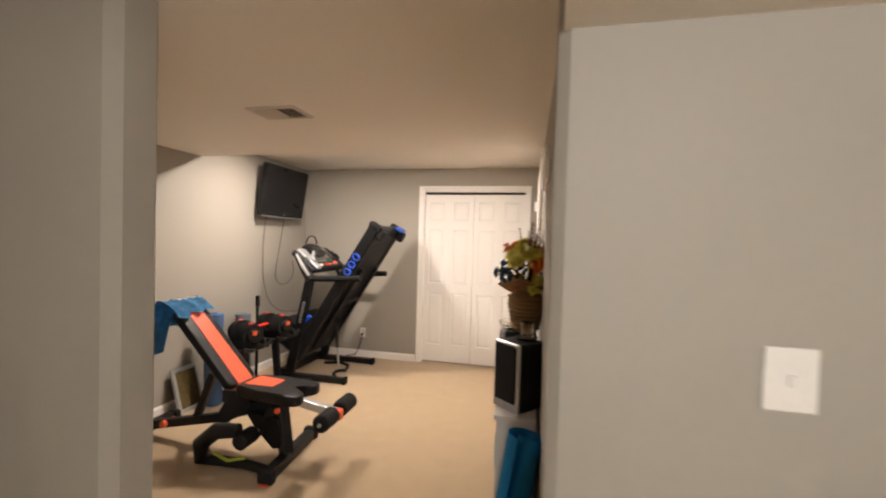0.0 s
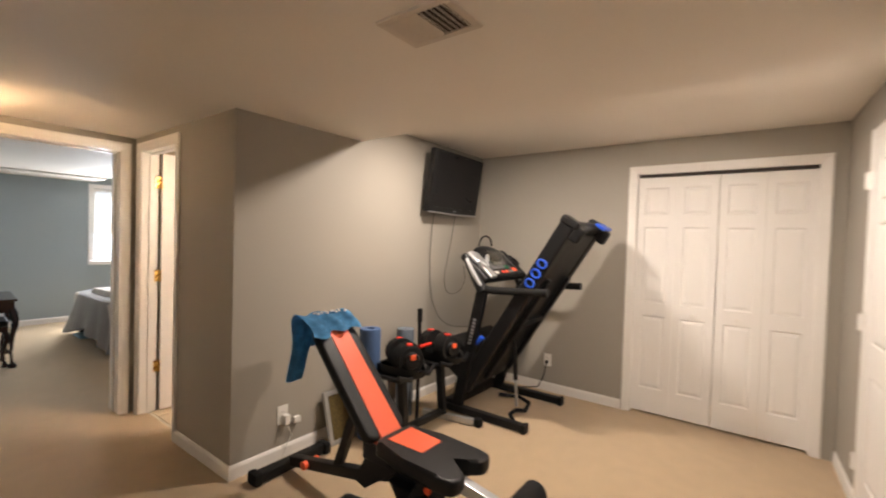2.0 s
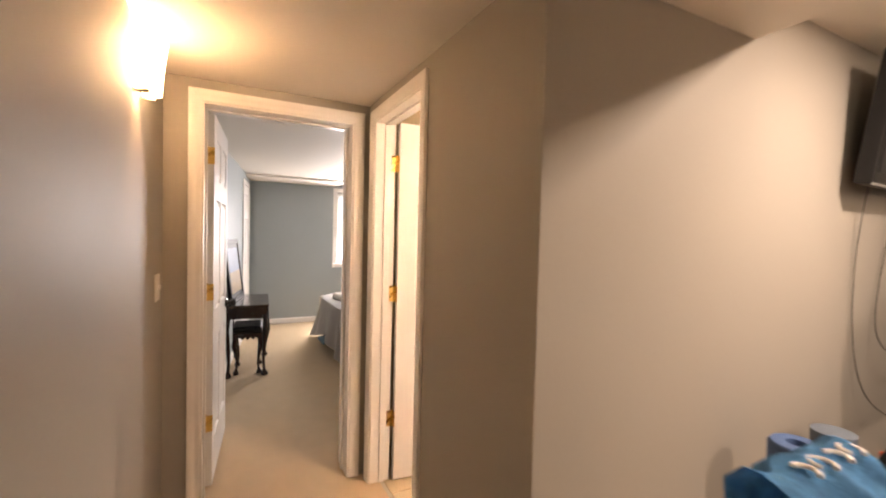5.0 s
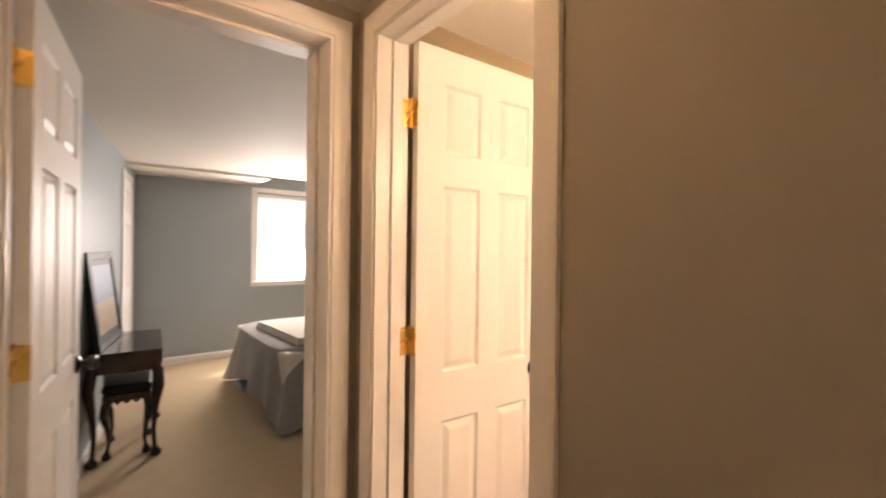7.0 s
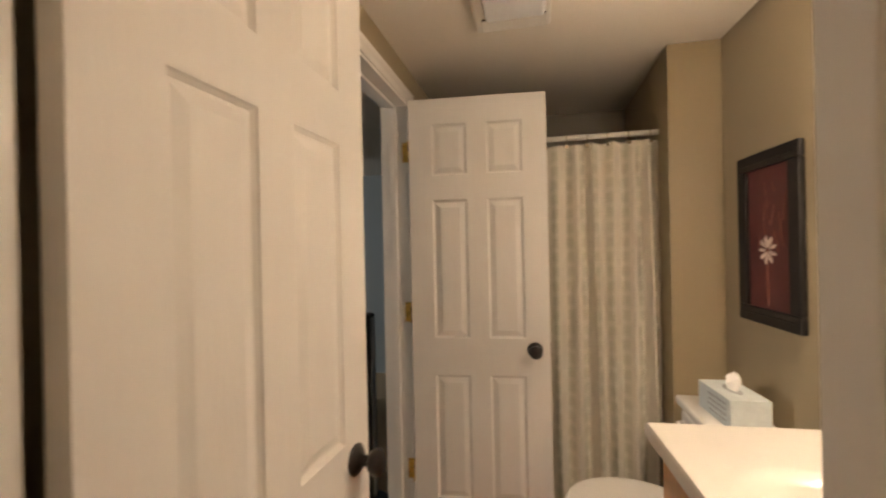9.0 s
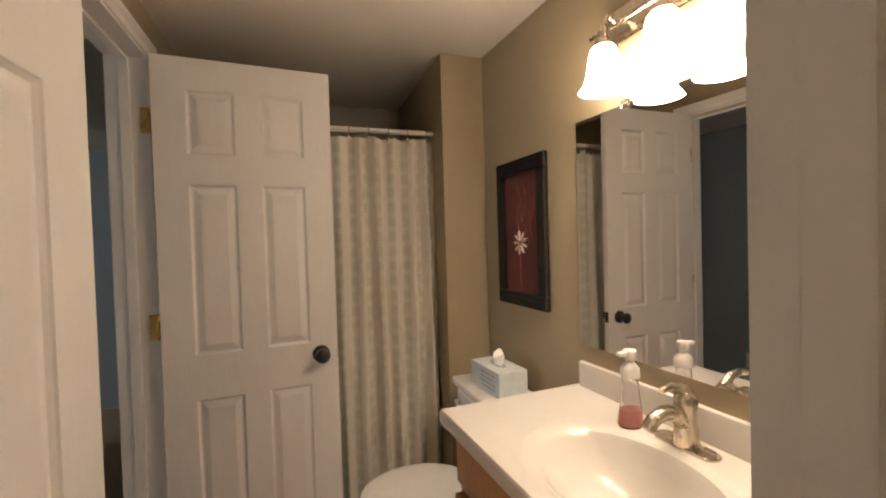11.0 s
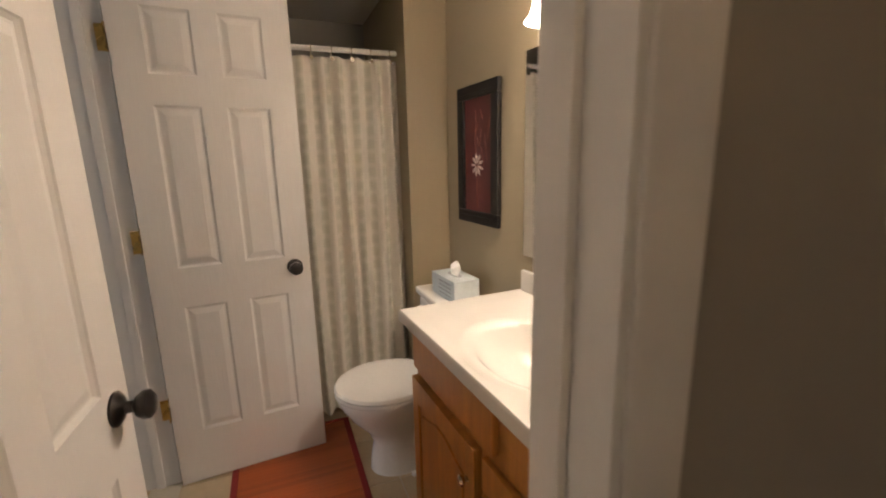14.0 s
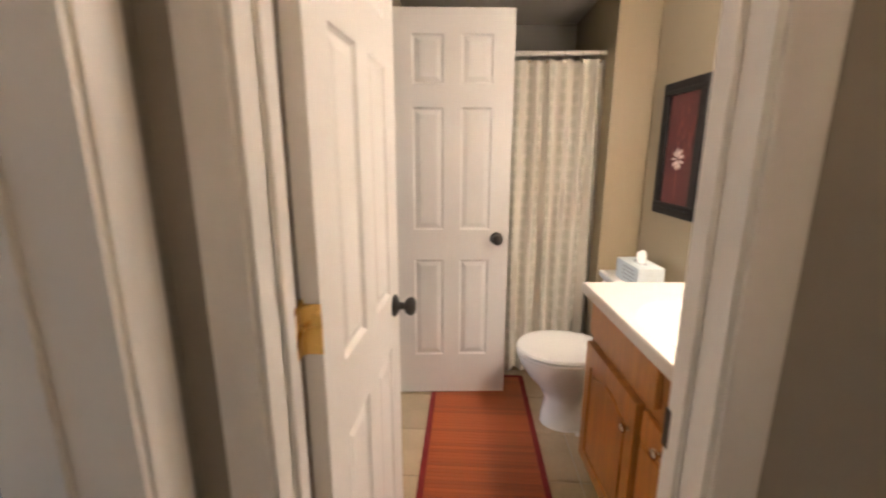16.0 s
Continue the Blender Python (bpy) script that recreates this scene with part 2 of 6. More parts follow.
def prism(bm, outline, z0, z1, m=None, bevel=0.0):
    """An outline in plan, raised from z0 to z1."""
    lo = [bm.verts.new((x, y, z0)) for x, y in outline]
    hi = [bm.verts.new((x, y, z1)) for x, y in outline]
    n = len(lo)
    faces = [bm.faces.new(lo[::-1]), bm.faces.new(hi)]
    for k in range(n):
        faces.append(bm.faces.new((lo[k], lo[(k + 1) % n], hi[(k + 1) % n], hi[k])))
    vs = lo + hi
    if bevel:
        r = bmesh.ops.bevel(bm, geom=list({e for f in faces for e in f.edges}), offset=bevel, segments=2, profile=0.5, affect="EDGES")
        vs = list({v for f in r["faces"] for v in f.verts} | {v for v in vs if v.is_valid})
    if m is not None:
        bmesh.ops.transform(bm, matrix=m, verts=[v for v in vs if v.is_valid])
    return bm


def bm_new():
    return bmesh.new()


def bar(bm, p0, p1, w, h, bevel=0.006):
    """A square bar from p0 to p1, w wide across and h high."""
    p0, p1 = Vector(p0), Vector(p1)
    d = p1 - p0
    m = Matrix.Translation(p0) @ d.to_track_quat("X", "Z").to_matrix().to_4x4()
    return box(bm, 0, d.length, -w / 2, w / 2, -h / 2, h / 2, bevel, 2, m)

# ---- the large structure ----
LOW, HIGH, BATH_C, BED_C = 2.15, 2.31, 2.215, 2.20
DOOR_H = 2.05


def wall(name, pieces, mat, label):
    """pieces: boxes (x0, x1, y0, y1, z0, z1) of one wall."""
    bm = bm_new()
    for p in pieces:
        box(bm, *p)
    return solid(name, bm, mat, label, "wall")


def slanted_wall(name, outline, z0, z1, mat, label):
    return solid(name, prism(bm_new(), outline, z0, z1), mat, label, "wall")


# floors
bm = box(box(box(bm_new(), -1.64, 4.6, -4.2, 0.06, -0.12, 0.0), -0.06, 4.6, 0.06, 2.75, -0.12, 0.0), 1.3, 2.95, 2.75, 3.4, -0.12, 0.0)
floor_main = solid("floor", bm, CARPET, "beige cut-pile carpet through gym and hall", "carpet")

# hall wall with the sconce; its end is the side of the opening
slanted_wall("wall_hall_south", [(-1.64, -1.0), (-1.64, -1.14), (1.77, -1.31), (1.82, -1.29), (1.825, -1.195), (1.81, -1.178), (0.9, -1.095)], 0, 2.4, PAINT, "greige painted hall wall carrying a lit sconce")
# wall between hall and bedroom, and between bath and bedroom
wall("wall_bedroom_side", [(-1.64, -1.525, -1.02, -0.85, 0, 2.4), (-1.64, -1.525, -0.85, -0.085, DOOR_H, 2.4), (-1.64, -1.525, -0.085, 0.0, 0, 2.4)], PAINT, "greige painted wall round the bedroom doorway")
wall("wall_bath_west", [(-1.64, -1.525, 0.0, 1.10, 0, 2.4), (-1.64, -1.525, 1.10, 1.73, DOOR_H, 2.4), (-1.64, -1.525, 1.73, 2.8, 0, 2.4)], TAN, "tan painted bathroom wall with a doorway to the bedroom")
# hall wall with the bath doorway
wall("wall_hall_north", [(-1.525, -1.42, 0.0, 0.112, 0, 2.4), (-1.42, -0.777, 0.0, 0.112, DOOR_H, 2.4), (-0.777, 0.0, 0.0, 0.112, 0, 2.4)], PAINT, "greige painted hall wall with the bathroom doorway")
wall("wall_gym_west", [(-0.05, 0.0, 0.112, 2.67, 0, 2.4)], PAINT, "greige painted gym wall under the television")
slanted_wall("wall_bath_east", [(-0.188, 2.67), (-0.188, 1.797), (-0.097, 0.112), (-0.05, 0.112), (-0.05, 2.67)], 0, 2.4, TAN, "tan painted bathroom wall behind the vanity")
wall("wall_gym_north", [(-1.64, 1.55, 2.67, 2.79, 0, 2.4), (1.55, 2.755, 2.67, 2.79, 2.04, 2.4), (2.755, 3.1, 2.67, 2.79, 0, 2.4)], PAINT, "greige painted gym wall with the closet doorway")
slanted_wall("wall_gym_east", [(2.88, 2.67), (2.985, -1.185), (2.955, -1.20), (2.955, -1.285), (2.98, -1.31), (3.12, -1.31), (3.12, 2.67)], 0, 2.4, PAINT, "greige painted gym wall beside the shelf")
wall("wall_entry_north", [(3.12, 4.6, -1.31, -1.19, 0, 2.4)], PAINT, "greige painted entry wall with a light switch")
wall("wall_entry_east", [(4.5, 4.6, -4.2, -1.31, 0, 2.4)], PAINT, "plain greige painted entry wall")
wall("wall_entry_south", [(0.9, 4.5, -4.2, -4.1, 0, 2.4)], PAINT, "plain greige painted entry wall")
wall("wall_entry_west", [(0.9, 1.0, -4.1, -1.27, 0, 2.4)], PAINT, "plain greige painted entry wall")
wall("wall_closet_back", [(1.4, 2.9, 3.3, 3.4, 0, 2.4), (1.4, 1.5, 2.79, 3.3, 0, 2.4), (2.8, 2.9, 2.79, 3.3, 0, 2.4)], PAINT, "plain closet wall behind the doors")

# ceilings
solid("ceiling_low", box(box(bm_new(), -1.64, 3.1, -1.3, 0.06, LOW, LOW + 0.3), -0.05, 3.1, 0.06, 0.955, LOW, LOW + 0.3), CEIL, "low painted ceiling over hall and gym", "ceiling")
solid("ceiling_gym", box(bm_new(), -0.1, 3.1, 0.955, 2.8, HIGH, HIGH + 0.14), CEIL, "raised painted ceiling over the gym", "ceiling")
solid("ceiling_entry", box(bm_new(), 0.9, 4.6, -4.2, -1.3, LOW, LOW + 0.3), CEIL, "painted entry ceiling", "ceiling")
solid("ceiling_bath", box(bm_new(), -1.525, -0.06, 0.112, 2.67, BATH_C, BATH_C + 0.2), CEIL, "painted bathroom ceiling", "ceiling")
solid("ceiling_closet", box(bm_new(), 1.4, 2.9, 2.79, 3.4, 2.3, 2.4), CEIL, "plain closet ceiling", "ceiling")

solid("soffit_entry", box(bm_new(), 2.965, 4.55, -4.15, -1.305, 1.915, LOW + 0.05), CEIL, "boxed soffit under the entry ceiling", "soffit")
solid("floor_bath", box(bm_new(), -1.64, -0.06, 0.06, 2.75, -0.12, -0.003), GROUT, "pale grout bed under bathroom floor tiles", "floor")
# bathroom stub wall and back
wall("wall_bath_stub", [(-0.395, -0.188, 1.797, 2.67, 0, BATH_C)], TAN, "tan wall boxed out beside the shower")

# bedroom
BX = -6.09
solid("floor_bedroom", box(bm_new(), -6.3, -1.64, -1.0, 4.4, -0.12, 0.0), CARPET, "beige cut-pile bedroom carpet", "carpet")
slanted_wall("wall_bedroom_south", [(-1.64, -0.83), (-3.3, -0.81), (BX, -0.42), (BX, -0.95), (-1.64, -0.95)], 0, 2.4, BLUE, "blue-grey painted bedroom wall behind the desk")
wall("wall_bedroom_west", [(BX - 0.15, BX, -0.8, 0.87, 0, 2.4), (BX - 0.15, BX, 0.87, 1.60, 0, 0.93), (BX - 0.15, BX, 0.87, 1.60, 2.08, 2.4), (BX - 0.15, BX, 1.60, 4.3, 0, 2.4)], BLUE, "blue-grey painted bedroom wall with a window")
wall("wall_bedroom_north", [(BX - 0.15, -1.64, 4.3, 4.4, 0, 2.4)], BLUE, "blue-grey painted bedroom wall")
wall("wall_bedroom_east", [(-1.76, -1.64, -0.95, -0.85, 0, 2.4), (-1.72, -1.64, -0.85, -0.085, DOOR_H, 2.4), (-1.72, -1.64, -0.085, 0.3, 0, 2.4), (-1.65, -1.64, 0.3, 1.10, 0, 2.4), (-1.65, -1.64, 1.10, 1.73, DOOR_H, 2.4), (-1.65, -1.64, 1.73, 4.3, 0, 2.4)], BLUE, "blue-grey painted bedroom wall round two doorways")
wall("wall_bedroom_partition", [(-2.87, -2.75, 1.62, 3.2, 0, 2.4)], BLUE, "blue-grey painted partition inside the bedroom")
solid("ceiling_bedroom", box(bm_new(), -5.45, -1.6, -0.95, 4.4, BED_C, BED_C + 0.2), CEIL, "painted bedroom ceiling", "ceiling")
solid("soffit_bedroom", box(bm_new(), BX, -5.45, -0.9, 0.86, 2.172, BED_C + 0.2), CEIL, "boxed soffit along the bedroom wall", "soffit")
solid("ceiling_window_bay", box(bm_new(), BX, -5.45, 0.86, 4.35, 2.30, 2.4), CEIL, "raised ceiling strip over the window", "ceiling")

# ---- doors, frames and baseboards ----
def panel_leaf(bm, w, h, t, columns, rows, m=None):
    """A panelled leaf: x 0..w, y -t/2..t/2, z 0..h; columns and rows are (from, to) pairs of the sunk panels."""
    xs = sorted({0, w, *[v for c in columns for v in c]})
    zs = sorted({0, h, *[v for r in rows for v in r]})
    made = []
    for side in (-1, 1):
        grid = {(i, k): bm.verts.new((x, side * t / 2, z)) for i, x in enumerate(xs) for k, z in enumerate(zs)}
        panels = []
        for i in range(len(xs) - 1):
            for k in range(len(zs) - 1):
                q = [grid[i, k], grid[i + 1, k], grid[i + 1, k + 1], grid[i, k + 1]]
                f = bm.faces.new(q if side < 0 else q[::-1])
                if (xs[i], xs[i + 1]) in columns and (zs[k], zs[k + 1]) in rows:
                    panels.append(f)
        made.append([grid[i, k] for i in range(len(xs)) for k in range(len(zs))])
        for thick, deep in ((0.003, -0.004), (0.008, -0.006), (0.008, 0.0), (0.030, 0.0075)):
            bm.normal_update()
            bmesh.ops.inset_individual(bm, faces=panels, thickness=thick, depth=deep)
    n, k = len(zs), len(xs)
    a, c = made
    ring_a = [a[i * n] for i in range(k)] + [a[(k - 1) * n + j] for j in range(1, n)] + [a[i * n + n - 1] for i in range(k - 2, -1, -1)] + [a[j] for j in range(n - 2, 0, -1)]
    ring_c = [c[i * n] for i in range(k)] + [c[(k - 1) * n + j] for j in range(1, n)] + [c[i * n + n - 1] for i in range(k - 2, -1, -1)] + [c[j] for j in range(n - 2, 0, -1)]
    for j in range(len(ring_a)):
        bm.faces.new((ring_a[j], ring_c[j], ring_c[(j + 1) % len(ring_a)], ring_a[(j + 1) % len(ring_a)]))
    if m is not None:
        bmesh.ops.transform(bm, matrix=m, verts=bm.verts)
    return bm


def six_panel(w, h=2.03, t=0.035):
    s = 0.105 if w > 0.5 else 0.06
    mid = w / 2
    cols = [(s, mid - s * 0.42), (mid + s * 0.42, w - s)] if w > 0.5 else [(s, w - s)]
    return panel_leaf(bm_new(), w, h, t, cols, [(0.235, 0.79), (0.955, 1.575), (1.685, 1.915)])


def knob_mesh(side):
    bm = bm_new()
    lathe(bm, [(0.0, 0.0), (0.033, 0.0), (0.034, 0.005), (0.026, 0.012), (0.012, 0.018), (0.011, 0.032), (0.021, 0.037), (0.028, 0.047), (0.028, 0.058), (0.019, 0.066), (0.0, 0.068)], 20, pose(0, 0, 0, 90 if side < 0 else -90, 0, 0))
    return bm


def hinge_mesh():
    bm = bm_new()
    tube(bm, [(0, 0, -0.046), (0, 0, 0.046)], 0.0065, 10)
    tube(bm, [(0, 0, 0.046), (0, 0, 0.052)], 0.0045, 8)
    box(bm, -0.034, 0.0, -0.0015, 0.0015, -0.045, 0.045)
    box(bm, -0.0015, 0.0015, 0.0, 0.034, -0.045, 0.045)
    for z in (-0.03, 0.0, 0.03):
        tube(bm, [(-0.018 - abs(z) * 0.2, -0.0025, z), (-0.018 - abs(z) * 0.2, 0.0025, z)], 0.004, 8)
    return bm


def hinged_door(name, hinge, swing, w, label, knob_z=0.92, flip=1, knob=BRONZE, hinge_turn=0):
    """hinge: plan place of the pin; swing: heading of the leaf in degrees. flip: side of the leaf on which the pin lies."""
    d = thing(name, pose(hinge[0], hinge[1], 0, 0, 0, swing), label, "door", kind="structure")
    leaf = part("leaf", six_panel(w), DOORW, d, smooth=False)
    leaf.matrix_local = pose(0.004, -flip * 0.02, 0.012)
    for side in (-1, 1):
        k = part("door_handle", knob_mesh(side), knob, d, "round dark bronze knob")
        k.matrix_local = pose(w - 0.062, -flip * 0.02 + side * 0.0175, knob_z)
    latch = part("latch", box(bm_new(), w + 0.0045, w + 0.007, -flip * 0.02 - 0.012, -flip * 0.02 + 0.012, knob_z - 0.028, knob_z + 0.028, 0.001), knob, d)
    for z in (0.36, 1.08, 1.815):
        h = part("hinge", hinge_mesh(), BRASS, d, "polished brass hinge")
        h.matrix_local = pose(0, -flip * 0.005, z, 0, 0, hinge_turn)
    return d


def door_frame(name, m, w, t, h, label, stop=0.045, sides=(1, 1), width=0.058):
    """Local: opening x 0..w, wall y 0..t. Jambs, stops and moulded casing on the two faces."""
    f = thing(name, m, label, "door frame", kind="structure")
    j = 0.016
    for n, x0 in (("jamb", 0.0), ("jamb", w - j)):
        part(n, box(bm_new(), x0, x0 + j, -0.002, t + 0.002, 0, h, 0.0015), TRIM, f)
    part("head_jamb", box(bm_new(), j, w - j, -0.002, t + 0.002, h - j, h, 0.0015), TRIM, f)
    for x0 in (j, w - j - 0.011):
        part("stop", box(bm_new(), x0, x0 + 0.011, stop, stop + 0.032, 0, h - j, 0.003), TRIM, f)
    part("stop", box(bm_new(), j + 0.011, w - j - 0.011, stop, stop + 0.032, h - j - 0.011, h - j, 0.003), TRIM, f)
    for face, on in ((-1, sides[0]), (1, sides[1])):
        if not on:
            continue
        y = 0 if face < 0 else t
        section = [(0, -0.001), (0, 0.008), (0.10, 0.0105), (0.28, 0.0095), (0.50, 0.012), (0.62, 0.0150), (0.90, 0.0165), (1.0, 0.013), (1.0, -0.001)]
        stations = lambda o: [(0.006 - o, 0), (0.006 - o, h - 0.006 + o), (w - 0.006 + o, h - 0.006 + o), (w - 0.006 + o, 0)]
        for k in range(3):
            bm = bm_new()
            ends = [[bm.verts.new((stations(o * width)[q][0], y + face * d, stations(o * width)[q][1])) for o, d in section] for q in (k, k + 1)]
            for a in range(len(section)):
                c = (a + 1) % len(section)
                bm.faces.new((ends[0][a], ends[0][c], ends[1][c], ends[1][a]))
            bm.faces.new(ends[0][::-1])
            bm.faces.new(ends[1])
            part("casing", bm, TRIM, f)
    return f


# bath doorway from the hall, bath to bedroom, hall to bedroom
door_frame("door_frame_1", pose(-1.42, 0.0, 0), 0.643, 0.112, DOOR_H, "white painted frame round the bathroom doorway", stop=0.05)
door_frame("door_frame_2", pose(-1.525, 1.10, 0, 0, 0, 90), 0.63, 0.125, DOOR_H, "white painted frame between bathroom and bedroom", stop=0.055)
door_frame("door_frame_3", pose(-1.525, -0.85, 0, 0, 0, 90), 0.765, 0.195, DOOR_H, "white painted frame round the bedroom doorway", stop=0.09)
hinged_door("door_1", (-1.408, 0.128), 87.0, 0.61, "white six-panel bathroom door standing open", flip=1, hinge_turn=93)
hinged_door("door_2", (-1.516, 1.712), 4.5, 0.61, "white six-panel door standing open by the shower", flip=1, hinge_turn=85.5)
hinged_door("door_3", (-1.73, -0.832), 175.0, 0.735, "white six-panel bedroom door standing open", flip=1, hinge_turn=95)

# strike plate of the bath doorway
sp = thing("strike_plate", pose(-0.7945, 0.095, 0.93), "dark bronze strike plate let into the white jamb", "strike plate")
part("plate", box(bm_new(), -0.0015, 0.0015, -0.02, 0.02, -0.034, 0.034, 0.0006), BRONZE, sp)

# folding closet doors
cf = door_frame("door_frame_4", pose(1.55, 2.67, 0), 1.205, 0.12, 2.05, "white painted frame round the closet doorway", stop=0.075, sides=(1, 0))
# dark strip above the leaves: the gap's shade is put into the track's colour
part("track", box(bm_new(), 0.02, 1.185, 0.03, 0.06, 2.012, 2.034), GAPSHADE, cf, "head track coloured dark for the shaded gap")
for k in range(4):
    w = 0.291
    d = thing("door_4" if k == 0 else "door_%d" % (4 + k), pose(1.568 + k * 0.2925 + (0.005 if k > 1 else 0), 2.715, 0.02), "white panelled leaf of a closed folding closet door", "door", kind="structure", group="folding closet leaves")
    bm = panel_leaf(bm_new(), w, 1.985, 0.032, [(0.055, w - 0.055)], [(0.2, 0.82), (0.93, 1.57), (1.67, 1.90)])
    part("leaf", bm, DOORW, d, smooth=False)
    if k in (1, 2):
        kn = part("door_handle", lathe(bm_new(), [(0.0, 0), (0.009, 0), (0.008, 0.012), (0.016, 0.018), (0.017, 0.026), (0.0, 0.03)], 16, pose(0, 0, 0, 90, 0, 0)), PLASTIC, d)
        kn.matrix_local = pose(w / 2, -0.016, 0.865)

# door in the gym's east wall: set flush in its own frame on the slanted wall
EM = Matrix.Translation((2.926, 0.985, 0)) @ Matrix.Rotation(math.atan2(3.855, -0.105), 4, "Z")
ef = thing("door_frame_5", EM, "white painted frame round the gym side door", "door frame", kind="structure")
for x0, x1 in ((0.0, 0.058), (0.93, 0.988)):
    part("casing", box(box(bm_new(), x0, x1, -0.006, 0.012, 0, 2.09, 0.003), x0 if x0 == 0 else x1 - 0.022, x0 + 0.022 if x0 == 0 else x1, -0.006, 0.019, 0, 2.09, 0.003), TRIM, ef)
part("casing", box(bm_new(), 0.058, 0.93, -0.006, 0.0122, 2.035, 2.0905, 0.003), TRIM, ef)
ed = thing("door_8", EM @ pose(0.06, 0.0, 0.012), "white six-panel side door standing closed", "door", kind="structure")
lf = part("leaf", panel_leaf(bm_new(), 0.868, 2.02, 0.02, [(0.11, 0.39), (0.478, 0.758)], [(0.235, 0.79), (0.955, 1.575), (1.685, 1.90)]), DOORW, ed, smooth=False)
for z in (0.3, 1.05, 1.8):
    h = part("hinge", hinge_mesh(), TRIM, ed, "white painted hinge")
    h.matrix_local = pose(0.866, 0.012, z)


def baseboard(p0, p1, h=0.083):
    """Runs from p0 to p1 with the room on its left-hand side."""
    a, c = Vector((*p0, 0)), Vector((*p1, 0))
    d = c - a
    m = Matrix.Translation(a) @ Matrix.Rotation(math.atan2(d.y, d.x), 4, "Z")
    bm = bm_new()
    prof = [(0, 0), (0.014, 0), (0.014, h - 0.018), (0.009, h - 0.006), (0.005, h), (0, h)]
    ends = [[bm.verts.new((x, y, z)) for y, z in prof] for x in (0, d.length)]
    for k in range(len(prof)):
        n = (k + 1) % len(prof)
        bm.faces.new((ends[0][k], ends[0][n], ends[1][n], ends[1][k]))
    bm.faces.new(ends[0])
    bm.faces.new(ends[1][::-1])
    return solid("baseboard", bm, TRIM, "white painted moulded baseboard", "baseboard", m=m)


for a, c in (((-1.52, -1.004), (0.9, -1.095)), ((0.9, -1.095), (1.81, -1.178)), ((0.014, 0.0), (-0.727, 0.0)), ((0.0, 2.67), (0.0, -0.014)), ((1.49, 2.67), (0.014, 2.67)),
             ((2.984, -1.18), (2.927, 0.975)), ((2.899, 1.985), (2.881, 2.65)), ((BX, 4.3), (BX, -0.42))):
    baseboard(a, c)
for a, c in (((BX, -0.42), (-3.3, -0.81)), ((-3.3, -0.81), (-2.5, -0.82))):
    baseboard(a, c)

# ---- the gym ----
# television on a tilting arm
tv = thing("television", Matrix.Translation((0.135, 2.03, 1.945)) @ Matrix.Rotation(radians(2), 4, "Z") @ Matrix.Rotation(radians(8), 4, "Y"), "black flat television tilted down on a wall bracket", "television")
part("cabinet", box(bm_new(), -0.06, 0.006, -0.405, 0.405, -0.275, 0.275, 0.012), BLACKP, tv)
part("screen", box(bm_new(), 0.004, 0.009, -0.375, 0.375, -0.225, 0.252, 0.002), SCREEN, tv, "dark glossy screen")
part("trim_strip", tube(bm_new(), [(0.003, -0.395, -0.272), (0.006, 0.0, -0.279), (0.003, 0.395, -0.272)], 0.006, 8), STEEL, tv, "thin silver strip")
part("badge", box(bm_new(), 0.006, 0.010, -0.02, 0.02, -0.252, -0.243, 0.001), GREYP, tv)
bk = bm_new()
box(bk, -0.085, -0.06, -0.12, 0.12, -0.12, 0.12, 0.004)
bar(bk, (-0.075, 0, 0.0), (-0.125, 0, 0.02), 0.06, 0.05)
part("bracket", bk, BLACKP, tv)
for name, pts in (("tv_cable", [(0.05, 1.80, 1.70), (0.015, 1.80, 1.45), (0.012, 1.79, 1.1), (0.02, 1.85, 0.80), (0.06, 1.98, 0.62), (0.16, 2.10, 0.60), (0.28, 2.18, 0.63)]),
                  ("tv_cable", [(0.06, 2.12, 1.70), (0.018, 2.12, 1.45), (0.015, 2.06, 1.2), (0.03, 1.98, 1.02), (0.07, 2.02, 0.90), (0.12, 2.16, 0.93), (0.13, 2.24, 1.05), (0.10, 2.22, 1.18)])):
    spline = bpy.data.curves.new(name, "CURVE")
    spline.dimensions, spline.bevel_depth, spline.bevel_resolution = "3D", 0.0024, 2
    sp_ = spline.splines.new("NURBS")
    sp_.points.add(len(pts) - 1)
    for q, p in zip(sp_.points, pts):
        q.co = (*p, 1)
    sp_.use_endpoint_u, sp_.order_u = True, 4
    spline.materials.append(CABLE)
    tagged(new(name, spline), "thin dark cable hanging loose below the television", "cable", "television cables")


